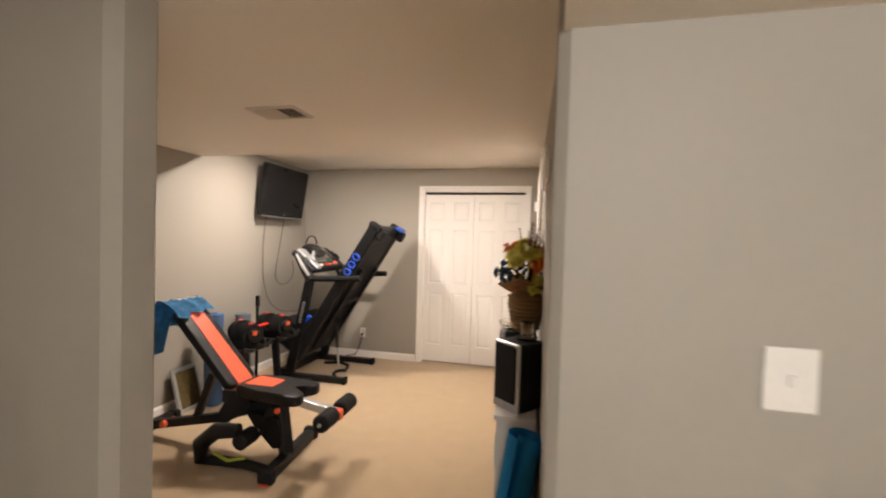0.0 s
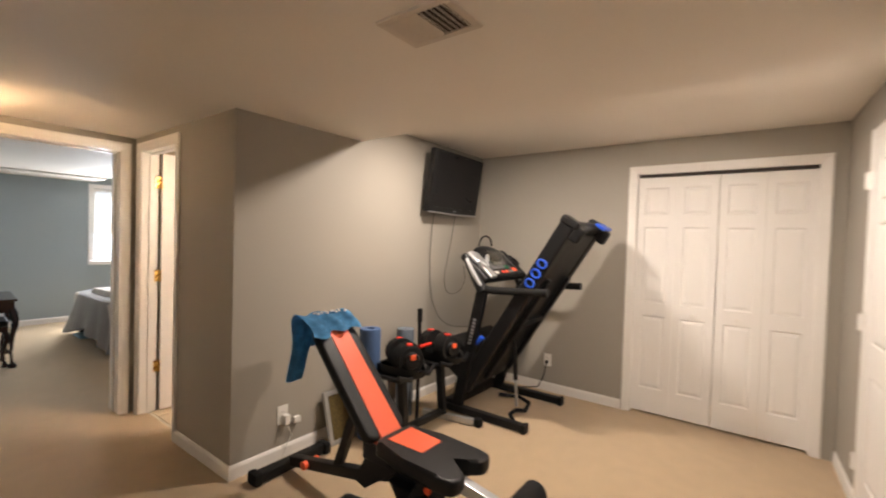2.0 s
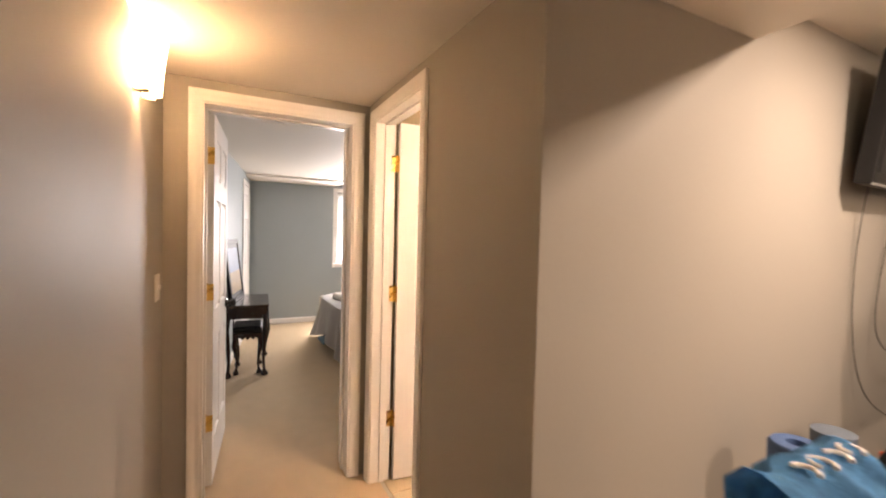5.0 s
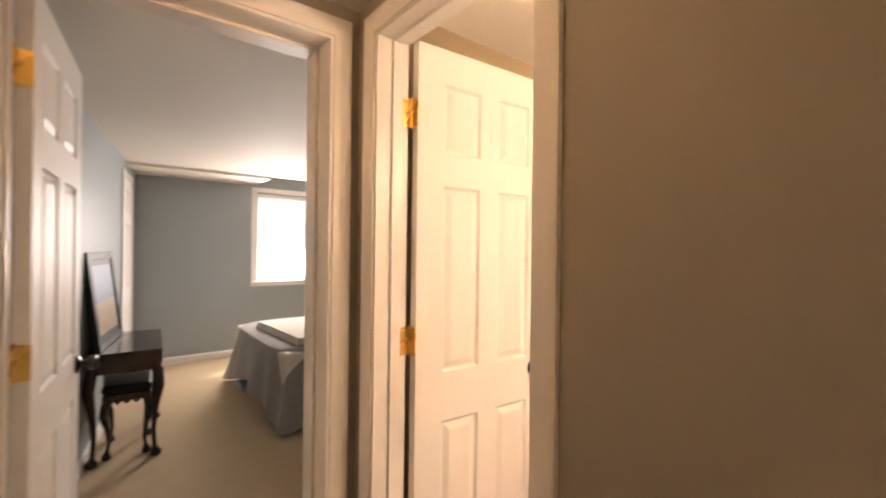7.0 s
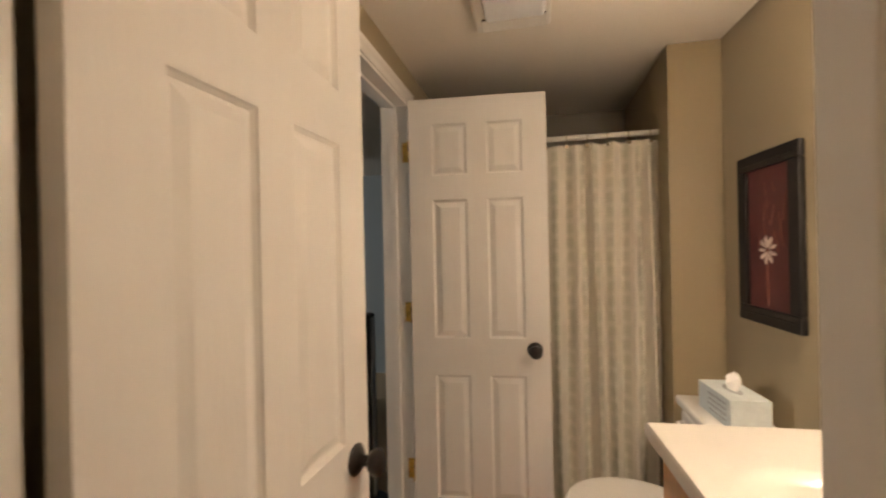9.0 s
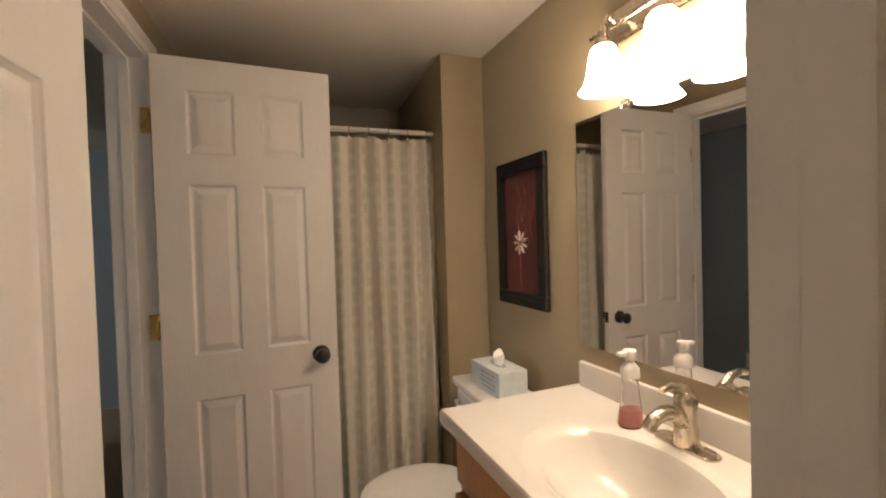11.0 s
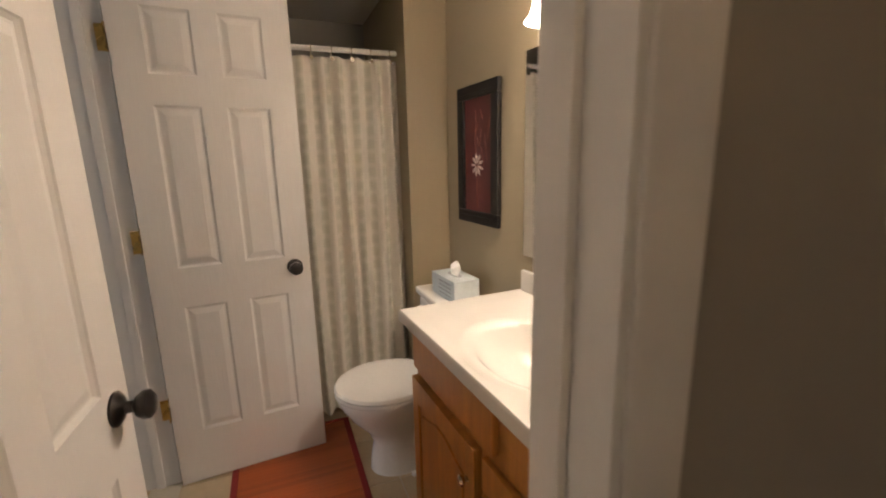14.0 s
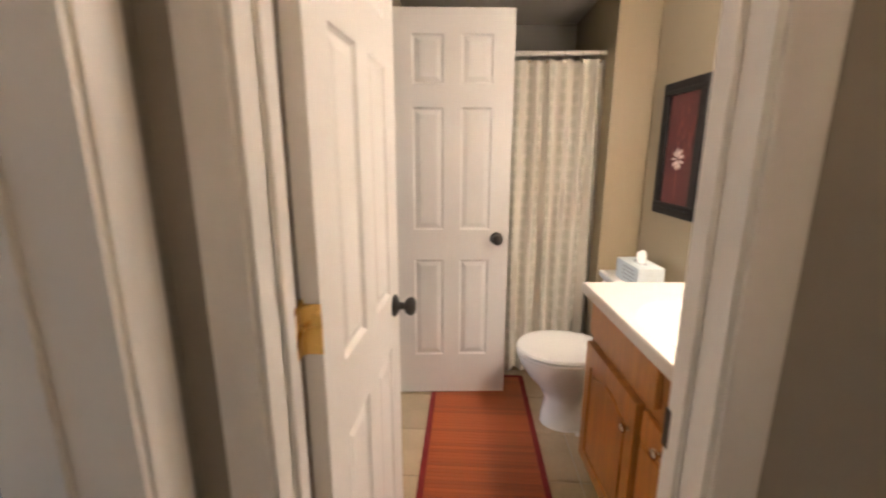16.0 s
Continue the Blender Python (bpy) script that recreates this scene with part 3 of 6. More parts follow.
# folded treadmill
TM = thing("treadmill", pose(0, 0, 0), "black folding treadmill with its deck raised", "treadmill")
Y0, Y1 = 1.66, 2.40
for y in (Y0 + 0.02, Y1):
    part("base_rail", bar(bm_new(), (0.30, y, 0.035), (1.06, y, 0.035), 0.07, 0.06, 0.012), BLACKP, TM)
    part("foot", box(bm_new(), 1.04, 1.075, y - 0.04, y + 0.04, 0.0, 0.07, 0.008), RUBBER, TM)
part("cross_bar", bar(bm_new(), (0.36, Y0, 0.06), (0.36, Y1, 0.06), 0.08, 0.08, 0.012), BLACKP, TM)
for y in (Y0 + 0.02, Y1 - 0.02):
    up = part("upright", bar(bm_new(), (0.44, y, 0.04), (0.66, y, 1.06), 0.045, 0.10, 0.014), BLACKP, TM)
    for k in range(8):
        m = Matrix.Translation((0.5608 + 0.0060 * k, y - 0.0245, 0.60 + 0.028 * k))
        part("lettering_bar", box(bm_new(), -0.015, 0.015, -0.001, 0.001, -0.009, 0.009, m=m), STEEL, up) if y < 2 else None
    part("arm_elbow", tube(bm_new(), [(0.66, y, 1.03), (0.60, y, 1.12), (0.54, y, 1.22), (0.50, y, 1.29)], [0.05, 0.045, 0.04, 0.03], 14), BLACKP, TM)
    part("side_trim", tube(bm_new(), [(0.655, y - 0.03, 1.075), (0.58, y - 0.035, 1.175), (0.51, y - 0.03, 1.285)], [0.016, 0.021, 0.014], 10), STEEL, TM, "silver trim on the console arm")
    gr = part("handrail", tube(bm_new(), [(0.62, y, 1.055), (0.72, y, 1.045), (0.95, y - 0.01, 1.055), (1.20, y - 0.015, 1.068)], [0.036, 0.031, 0.03, 0.03], 14), RUBBER, TM)
    part("end_cap", tube(bm_new(), [(1.20, y - 0.015, 1.068), (1.212, y - 0.015, 1.069)], 0.031, 14), BLACKP, gr)
CM = Matrix.Translation((0.575, 2.03, 1.205)) @ Matrix.Rotation(radians(40), 4, "Y")
con = part("console", box(bm_new(), -0.17, 0.15, -0.36, 0.36, -0.035, 0.03, 0.025, 3, CM), BLACKP, TM)
part("display", box(bm_new(), -0.10, 0.05, -0.16, 0.16, 0.028, 0.036, 0.003, 2, CM), GREYP, con, "grey console display")
part("keypad", box(bm_new(), 0.06, 0.13, -0.22, 0.22, 0.028, 0.038, 0.004, 2, CM), SCREEN, con)
for k, (mt, yy) in enumerate(((REDP, -0.05), (ORANGE, 0.02), (GREYP, 0.1), (PLASTIC, -0.16))):
    part("button", box(bm_new(), 0.08, 0.11, yy - 0.025, yy + 0.025, 0.036, 0.044, 0.004, 2, CM), mt, con)
for s in (-1, 1):
    part("cup_holder", lathe(bm_new(), [(0.0, -0.02), (0.05, -0.02), (0.052, 0.045), (0.044, 0.045), (0.042, 0.0), (0, 0.0)], 20, CM @ pose(0.0, s * 0.27, 0.02)), STEEL if s < 0 else BLACKP, con)
part("tray", box(bm_new(), -0.15, -0.03, -0.34, -0.19, 0.028, 0.05, 0.01, 2, CM), STEEL, con)
part("fan_hood", lathe(bm_new(), [(0.11, -0.02), (0.11, 0.015), (0.09, 0.04), (0.05, 0.052), (0.0, 0.055)], 20, CM @ pose(-0.13, 0.0, 0.015), 1.9), BLACKP, con)
part("book_rest", box(bm_new(), -0.125, 0.03, -0.17, 0.13, 0.052, 0.056, 0.002, 1, CM @ pose(0, 0, 0.02, 0, 12, 0)), GLASSM, con, "clear book rest")
for yy, mt in ((-0.27, STEEL), (0.24, BLACKP)):
    part("side_pod", box(bm_new(), -0.16, 0.15, yy - 0.045, yy + 0.045, 0.02, 0.055, 0.016, 3, CM), mt, con)
part("bottle", lathe(bm_new(), [(0, 0), (0.02, 0), (0.021, 0.07), (0.012, 0.085), (0.012, 0.1), (0, 0.1)], 16, pose(0.60, 1.83, 1.22)), STEEL, con, "small silver bottle in the tray")
part("start_key", box(bm_new(), 0.02, 0.06, 0.05, 0.10, 0.036, 0.046, 0.004, 2, CM), material("green_plastic", (0.02, 0.28, 0.12), 0.4), con, "green start key")
part("stop_key", box(bm_new(), 0.06, 0.10, 0.14, 0.20, 0.036, 0.047, 0.004, 2, CM), ORANGE, con, "orange stop key")
part("loop", tube(bm_new(), [Vector((0.44 + 0.0 * a, 2.06 + 0.11 * math.cos(a), 1.385 + 0.09 * math.sin(a))) for a in (math.pi * k / 10 for k in range(11))], 0.008, 8), BLACKP, con)
# raised deck: local x runs along the deck, z is its belt side
DA = math.atan2(1.46, 0.90)
DM = Matrix.Translation((0.46, 2.03, 0.16)) @ Matrix.Rotation(-DA, 4, "Y") @ Matrix.Diagonal((0.965, 1, 1, 1))
dk = part("deck", box(bm_new(), 0.10, 1.66, -0.255, 0.255, -0.045, 0.035, 0.01, 2, DM), BLACKP, TM)
part("belt", box(bm_new(), 0.16, 1.69, -0.235, 0.235, 0.030, 0.042, 0.004, 2, DM), RUBBER, dk)
for s in (-1, 1):
    part("side_rail", box(bm_new(), 0.05, 1.72, s * 0.30 - 0.045, s * 0.30 + 0.045, -0.055, 0.062, 0.018, 3, DM), BLACKP, dk)
    part("rail_end", box(bm_new(), 1.70, 1.765, s * 0.30 - 0.052, s * 0.30 + 0.052, -0.075, 0.07, 0.02, 3, DM), BLACKP, dk)
    part("roller_end", box(bm_new(), 1.62, 1.74, s * 0.30 - 0.04, s * 0.30 + 0.04, -0.13, -0.05, 0.02, 3, DM), BLACKP, dk)
part("rear_roller", tube(bm_new(), [DM @ Vector((1.70, -0.25, 0.0)), DM @ Vector((1.70, 0.25, 0.0))], 0.045, 16), BLACKP, dk)
part("accent", box(bm_new(), 1.66, 1.75, 0.352, 0.36, -0.06, 0.05, 0.003, 2, DM), BLUEP, dk, "bright blue accent")
part("accent", box(bm_new(), 1.745, 1.768, 0.16, 0.345, -0.105, -0.02, 0.006, 2, DM), BLUEP, dk, "bright blue accent")
for k in range(3):
    c = [DM @ Vector((1.18 + k * 0.09 + 0.030 * math.cos(a), -0.349, 0.0 + 0.036 * math.sin(a))) for a in (2 * math.pi * j / 18 for j in range(19))]
    part("blue_ring", tube(bm_new(), c, 0.008, 8, cap=False), BLUEP, dk, "bright blue oval emblem")
part("lift_frame", bar(bar(bar(bm_new(), DM @ Vector((0.2, -0.2, -0.07)), DM @ Vector((1.25, -0.2, -0.07)), 0.04, 0.04), DM @ Vector((0.2, 0.2, -0.07)), DM @ Vector((1.25, 0.2, -0.07)), 0.04, 0.04), DM @ Vector((0.8, -0.2, -0.07)), DM @ Vector((0.8, 0.2, -0.07)), 0.04, 0.04), BLACKP, dk)
part("gas_strut", tube(bm_new(), [(0.84, 1.98, 0.06), (0.82, 1.98, 0.30)], 0.012, 10), STEEL, TM, "bare steel strut")
part("strut_sleeve", tube(bm_new(), [(0.82, 1.98, 0.28), (0.80, 1.98, 0.62)], 0.018, 10), BLACKP, TM)
part("motor_hood", prism(bm_new(), [(-0.31, -0.30), (0.0, -0.33), (0.0, 0.33), (-0.31, 0.30)], 0.0, 0.30, DM @ pose(0.36, 0, 0.04), 0.03), BLACKP, TM)
part("accent", tube(bm_new(), [(0.60, 1.69, 0.60), (0.66, 1.69, 0.66)], 0.02, 8), BLUEP, TM)
part("power_cord", tube(bm_new(), [(0.50, 2.42, 0.05), (0.62, 2.55, 0.02), (0.75, 2.60, 0.04), (0.80, 2.63, 0.16), (0.815, 2.645, 0.29)], 0.006, 8), CABLE, TM)
part("floor_hose", tube(bm_new(), [(0.55, 2.20, 0.03), (0.72, 2.28, 0.025), (0.86, 2.18, 0.03), (0.90, 2.02, 0.025), (0.86, 1.92, 0.05), (0.84, 1.86, 0.03), (0.90, 1.80, 0.02)], 0.016, 8), RUBBER, TM)

# adjustable weight bench
BN = thing("weight_bench", pose(0, 0, 0), "black and orange adjustable weight bench with raised back", "weight bench")
BY = 0.285


def pad(outline, thick, m, r=0.024):
    return prism(bm_new(), outline, 0, thick, m, r)


# local x goes up the back, y across, z is the face that is leant on
BM_ = Matrix(((-0.685, 0, 0.728, 0.965), (0, 1, 0, BY), (0.728, 0, 0.685, 0.415), (0, 0, 0, 1)))
part("back_pad", pad([(0.02, -0.10), (0.05, -0.135), (0.62, -0.135), (0.69, -0.115), (0.70, 0), (0.69, 0.115), (0.62, 0.135), (0.05, 0.135), (0.02, 0.10)], 0.062, BM_), BLACKV, BN)
part("back_stripe", prism(bm_new(), [(0.014, -0.062), (0.014, 0.078), (0.695, 0.068), (0.695, -0.052)], 0.0, 0.0655, BM_, 0.004), ORANGE, BN, "orange vinyl centre stripe")
part("back_board", box(bm_new(), 0.05, 0.66, -0.105, 0.105, -0.014, 0.002, 0.003, 2, BM_), BLACKP, BN)
SM = Matrix.Translation((1.0, BY, 0.415)) @ Matrix.Rotation(radians(2), 4, "Y")
seat_out = [(0.0, -0.085), (0.02, -0.13), (0.20, -0.15), (0.40, -0.165), (0.475, -0.150), (0.49, -0.10), (0.475, -0.055), (0.42, -0.035), (0.355, -0.02), (0.355, 0.02), (0.42, 0.035), (0.475, 0.055), (0.49, 0.10), (0.475, 0.150), (0.40, 0.165), (0.20, 0.15), (0.02, 0.13), (0.0, 0.085)]
part("seat_pad", pad(seat_out, 0.074, SM, 0.02), BLACKV, BN)
part("seat_stripe", prism(bm_new(), [(0.045, -0.075), (0.245, -0.06), (0.245, 0.085), (0.045, 0.095)], 0.03, 0.0765, SM, 0.003), ORANGE, BN, "orange vinyl seat patch")
part("seat_board", box(bm_new(), 0.03, 0.42, -0.11, 0.11, -0.016, 0.003, 0.003, 2, SM), BLACKP, BN)
part("main_beam", bar(bar(bm_new(), (0.20, BY, 0.075), (0.78, BY, 0.20), 0.055, 0.06, 0.008), (0.76, BY, 0.195), (1.26, BY, 0.36), 0.055, 0.06, 0.008), BLACKP, BN)
rf = part("rear_foot_bar", bar(bm_new(), (0.155, 0.07, 0.035), (0.145, 0.55, 0.035), 0.07, 0.065, 0.012), BLACKP, BN)
for y in (0.07, 0.55):
    part("foot_cap", box(bm_new(), 0.105, 0.20, y - 0.025, y + 0.025, 0.0, 0.075, 0.014), RUBBER, rf)
part("adjuster", tube(bm_new(), [(0.37, BY - 0.055, 0.115), (0.37, BY + 0.05, 0.115)], 0.024, 14), ORANGE, BN, "orange adjusting knob")
part("back_post", bar(bm_new(), (0.60, BY, 0.15), (0.74, BY, 0.50), 0.04, 0.05, 0.006), BLACKP, BN)
part("back_hinge", box(bm_new(), 0.86, 1.04, BY - 0.06, BY + 0.06, 0.33, 0.42, 0.01), BLACKP, BN)
for s in (-1, 1):
    part("hinge_plate", prism(bm_new(), [(0.80, 0.20), (0.88, 0.18), (1.08, 0.33), (1.06, 0.41), (0.92, 0.41)], -0.004, 0.004, Matrix.Translation((0, BY + s * 0.05, 0)) @ Matrix.Rotation(radians(90), 4, "X"), 0.001), BLACKP, BN)
part("front_post", bar(bm_new(), (1.27, BY, 0.38), (1.36, BY - 0.06, 0.05), 0.07, 0.10, 0.012), BLACKP, BN)
ff = part("front_foot_bar", bar(bm_new(), (1.39, -0.02, 0.04), (1.34, 0.56, 0.04), 0.075, 0.07, 0.012), BLACKP, BN)
for x, y in ((1.392, -0.025), (1.338, 0.565)):
    part("foot_cap", box(bm_new(), x - 0.05, x + 0.05, y - 0.03, y + 0.03, 0.0, 0.085, 0.016), RUBBER, ff)
    part("foot_tip", box(bm_new(), x - 0.035, x + 0.035, y - 0.034, y + 0.034, 0.0, 0.012, 0.003), ORANGE, ff)
part("leg_arm", bar(bm_new(), (1.30, BY, 0.40), (1.685, BY, 0.335), 0.05, 0.055, 0.006), STEEL, BN, "silver leg-holder arm")
part("arm_tip", box(bm_new(), 1.655, 1.715, BY - 0.032, BY + 0.032, 0.295, 0.365, 0.012), ORANGE, BN)
for s in (-1, 1):
    rl = part("leg_roller", tube(bm_new(), [(1.675, BY + s * 0.04, 0.345), (1.675, BY + s * 0.055, 0.345), (1.675, BY + s * 0.20, 0.345), (1.675, BY + s * 0.215, 0.345)], [0.042, 0.054, 0.054, 0.04], 20), RUBBER, BN, "black foam leg roller")
    rl = part("leg_roller", tube(bm_new(), [(1.17, BY - 0.08 + s * 0.06, 0.20), (1.17, BY - 0.08 + s * 0.07, 0.20), (1.17, BY - 0.08 + s * 0.19, 0.20), (1.17, BY - 0.08 + s * 0.2, 0.20)], [0.04, 0.052, 0.052, 0.04], 18), RUBBER, BN, "black foam leg roller")
part("roller_axle", tube(bm_new(), [(1.675, BY - 0.225, 0.345), (1.675, BY + 0.225, 0.345)], 0.012, 10), STEEL, BN)
part("handle_loop", tube(bm_new(), [(1.16, 0.02, 0.27), (1.02, -0.0, 0.26), (0.90, 0.01, 0.16), (0.88, 0.03, 0.05), (0.95, 0.05, 0.045), (1.2, 0.05, 0.05), (1.38, 0.02, 0.05)], [0.042, 0.05, 0.05, 0.042, 0.034, 0.03, 0.03], 14), BLACKP, BN, "curved black floor handle")
part("pull_strap", tube(bm_new(), [(0.98, 0.03, 0.10), (1.1, 0.0, 0.085), (1.2, 0.03, 0.10)], 0.010, 8), material("lime_strap", (0.35, 0.42, 0.05), 0.6), BN, "lime pull strap")
part("side_knob", tube(bm_new(), [(1.29, BY - 0.035, 0.33), (1.29, BY - 0.075, 0.33)], 0.018, 14), ORANGE, BN)
part("axle", tube(bm_new(), [(1.17, BY - 0.26, 0.20), (1.17, BY + 0.12, 0.20)], 0.014, 10), STEEL, BN)
part("drop_bar", bar(bm_new(), (1.24, BY - 0.03, 0.34), (1.15, BY - 0.08, 0.16), 0.06, 0.05, 0.008), BLACKP, BN)
part("frame_plate", prism(bm_new(), [(1.06, 0.30), (1.30, 0.28), (1.36, 0.10), (1.27, 0.08), (1.14, 0.20)], -0.05, 0.05, Matrix.Translation((0, BY - 0.03, 0)) @ Matrix.Rotation(radians(90), 4, "X"), 0.006), BLACKP, BN)

# towel draped over the back
def draped_towel():
    bm = bm_new()
    top = BM_ @ Vector((0.715, 0, 0.03))
    nx, ny = 22, 16
    rows = []
    for j in range(nx + 1):
        u = j / nx
        row = []
        for i in range(ny + 1):
            v = i / ny * 2 - 1
            y = BY - 0.012 + v * 0.168
            hang = 0.25 if v < -0.35 else 0.09
            s = (u - 0.36) * (0.16 + hang) / 0.64
            if s < 0:
                p = BM_ @ Vector((0.71 + s * (0.50 if v < -0.35 else 0.66), 0, 0.086 + 0.006 * math.sin(5 * v)))
                p.y = y
            else:
                f = min(1.0, s / 0.09)
                p = (BM_ @ Vector((0.715, 0, 0.086))) + Vector((-0.10 * f, 0, 0.018 * math.sin(math.pi * f) - max(0.0, s - 0.07)))
                p.y = y - (0.10 * max(0.0, s - 0.05) if v < 0 else 0)
            p += Vector((0.012 * math.sin(9 * v + 4 * u), 0.01 * math.sin(11 * u), 0.008 * math.sin(7 * v + 3)))
            row.append(bm.verts.new(p))
        rows.append(row)
    for a, c in zip(rows, rows[1:]):
        for i in range(ny):
            bm.faces.new((a[i], a[i + 1], c[i + 1], c[i]))
    bmesh.ops.solidify(bm, geom=bm.faces[:], thickness=0.006)
    return bm


tw = thing("towel", pose(0, 0, 0), "blue tie-dyed towel draped over the bench back", "towel")
part("cloth", draped_towel(), TOWEL, tw)
for k in range(4):
    c = BM_ @ Vector((0.715, 0, 0.098))
    part("white_lettering", tube(bm_new(), [c + Vector((-0.03 + 0.02 * math.cos(a), -0.10 + 0.06 * k + 0.02 * math.sin(a), 0.012)) for a in (2 * math.pi * j / 10 for j in range(9 if k % 2 else 6))], 0.0045, 6), PAPER, tw, "white printed marks")

# dumbbell stand
DS = thing("dumbbell_stand", pose(0, 0, 0), "black dumbbell stand with two trays", "dumbbell stand")
for y in (1.0, 1.45):
    part("tray", box(bm_new(), 0.28, 0.56, y - 0.17, y + 0.17, 0.47, 0.50, 0.012), BLACKP, DS)
    for s in (-1, 1):
        part("tray_lip", tube(bm_new(), [(0.57, y + s * 0.03, 0.50), (0.585, y + s * 0.10, 0.49), (0.56, y + s * 0.19, 0.52)], 0.016, 10), BLACKP, DS)
    bm = bm_new()
    tub = []
    for z, sx, sy in ((0.475, 0.15, 0.10), (0.485, 0.185, 0.125), (0.53, 0.20, 0.135), (0.565, 0.205, 0.14), (0.56, 0.19, 0.125), (0.53, 0.185, 0.12)):
        tub.append([bm.verts.new((0.42 + sx * math.cos(a), y + sy * math.sin(a), z - 0.035 * abs(math.cos(a)) ** 3 * (z > 0.5))) for a in (2 * math.pi * k / 32 for k in range(32))])
    for a, c in zip(tub, tub[1:]):
        for k in range(32):
            bm.faces.new((a[k], a[(k + 1) % 32], c[(k + 1) % 32], c[k]))
    part("cradle", bm, BLACKP, DS, "curved black plastic cradle")
    part("leg", bar(bm_new(), (0.42, y, 0.48), (0.46, y, 0.06), 0.05, 0.06, 0.008), BLACKP, DS)
    part("foot", bar(bm_new(), (0.26, y, 0.03), (0.72, y + (0.10 if y > 1.2 else -0.05), 0.03), 0.05, 0.05, 0.01), STEEL, DS, "grey steel foot")
    part("foot_cap", box(bm_new(), 0.70, 0.76, y + (0.07 if y > 1.2 else -0.08), y + (0.13 if y > 1.2 else -0.02), 0.0, 0.065, 0.01), RUBBER, DS)
part("cross_beam", bar(bm_new(), (0.42, 0.95, 0.455), (0.42, 1.5, 0.455), 0.06, 0.05, 0.008), BLACKP, DS)
part("lower_beam", bar(bm_new(), (0.45, 0.98, 0.08), (0.45, 1.46, 0.08), 0.05, 0.05, 0.008), BLACKP, DS)
part("pole", tube(bm_new(), [(0.37, 1.24, 0.02), (0.37, 1.25, 0.55), (0.365, 1.25, 0.84)], 0.014, 12), BLACKP, DS)
part("pole_clip", box(bm_new(), 0.352, 0.382, 1.235, 1.268, 0.80, 0.905, 0.006), BLACKP, DS)
part("collar", box(bm_new(), 0.345, 0.40, 1.225, 1.27, 0.49, 0.55, 0.006), STEEL, DS, "bright steel collar")


def dumbbell(y, turn):
    d = thing("dumbbell", pose(0.42, y, 0.605, 0, 0, turn), "black selectorised dumbbell with red selector marks", "dumbbell", "dumbbells on the stand")
    part("handle", tube(bm_new(), [(-0.06, 0, 0), (0.06, 0, 0)], 0.017, 14), REDP, d)
    for s in (-1, 1):
        for k in range(5):
            r = 0.108 - 0.004 * k
            x = s * (0.045 + 0.0215 * k)
            part("plate", tube(bm_new(), [(x, 0, 0), (x + s * 0.004, 0, 0), (x + s * 0.017, 0, 0), (x + s * 0.02, 0, 0)], [r - 0.008, r, r, r - 0.008], 22), RUBBER, d)
        dial = part("dial", lathe(bm_new(), [(0, 0.02), (0.05, 0.02), (0.06, 0.0), (0.06, -0.01)], 20, pose(s * 0.155, 0, 0, 0, 90 * s, 0)), BLACKP, d)
        part("selector", box(bm_new(), s * 0.10 - 0.022, s * 0.10 + 0.022, -0.022, 0.022, 0.088, 0.107, 0.008), REDP, d, "red selector tab")
        part("selector_mark", box(bm_new(), s * 0.175 - 0.012, s * 0.175 + 0.012, -0.02, 0.02, 0.01, 0.045, 0.004), ORANGE, d)
    return d


dumbbell(1.02, -28)
dumbbell(1.43, -12)
rb = thing("red_bar", pose(0.44, 1.23, 0.64), "short red bar across the dumbbell stand", "bar")
part("rod", tube(bm_new(), [(0, -0.07, 0), (0, 0.07, 0)], 0.013, 12), REDP, rb)

# rolled foam and shelf things by the wall
for x, y, h in ((0.21, 0.89, 0.785),):
    r = thing("foam_roller", pose(x, y, 0), "blue foam roller standing on end by the wall", "foam roller")
    part("foam", lathe(bm_new(), [(0.0, 0.0), (0.068, 0.0), (0.075, 0.008), (0.075, h - 0.008), (0.068, h), (0.028, h), (0.026, h - 0.03), (0.0, h - 0.03)], 28), FOAM, r)
r2 = thing("grey_roller", pose(0.13, 1.36, 0), "short grey-blue foam roller standing behind the dumbbells", "foam roller")
part("foam", lathe(bm_new(), [(0.0, 0.0), (0.07, 0.0), (0.07, 0.70), (0.0, 0.705)], 26), material("grey_blue_foam", (0.14, 0.17, 0.21), 0.8, bump=0.2), r2)
pf = thing("leaning_frame", Matrix.Translation((0.13, 0.62, 0.0)) @ Matrix.Rotation(radians(-15), 4, "Y"), "pale framed picture leaning on the gym wall", "picture frame")
for y0, y1, z0, z1 in ((0, 0.26, 0, 0.03), (0, 0.26, 0.33, 0.36), (0, 0.03, 0.03, 0.33), (0.23, 0.26, 0.03, 0.33)):
    part("rail", box(bm_new(), -0.01, 0.012, y0, y1, z0, z1, 0.003), STEEL, pf)
part("print", box(bm_new(), -0.006, 0.004, 0.03, 0.23, 0.03, 0.33), material("dark_gold_print", (0.10, 0.07, 0.02), 0.6, vary=0.9, scale=60), pf)


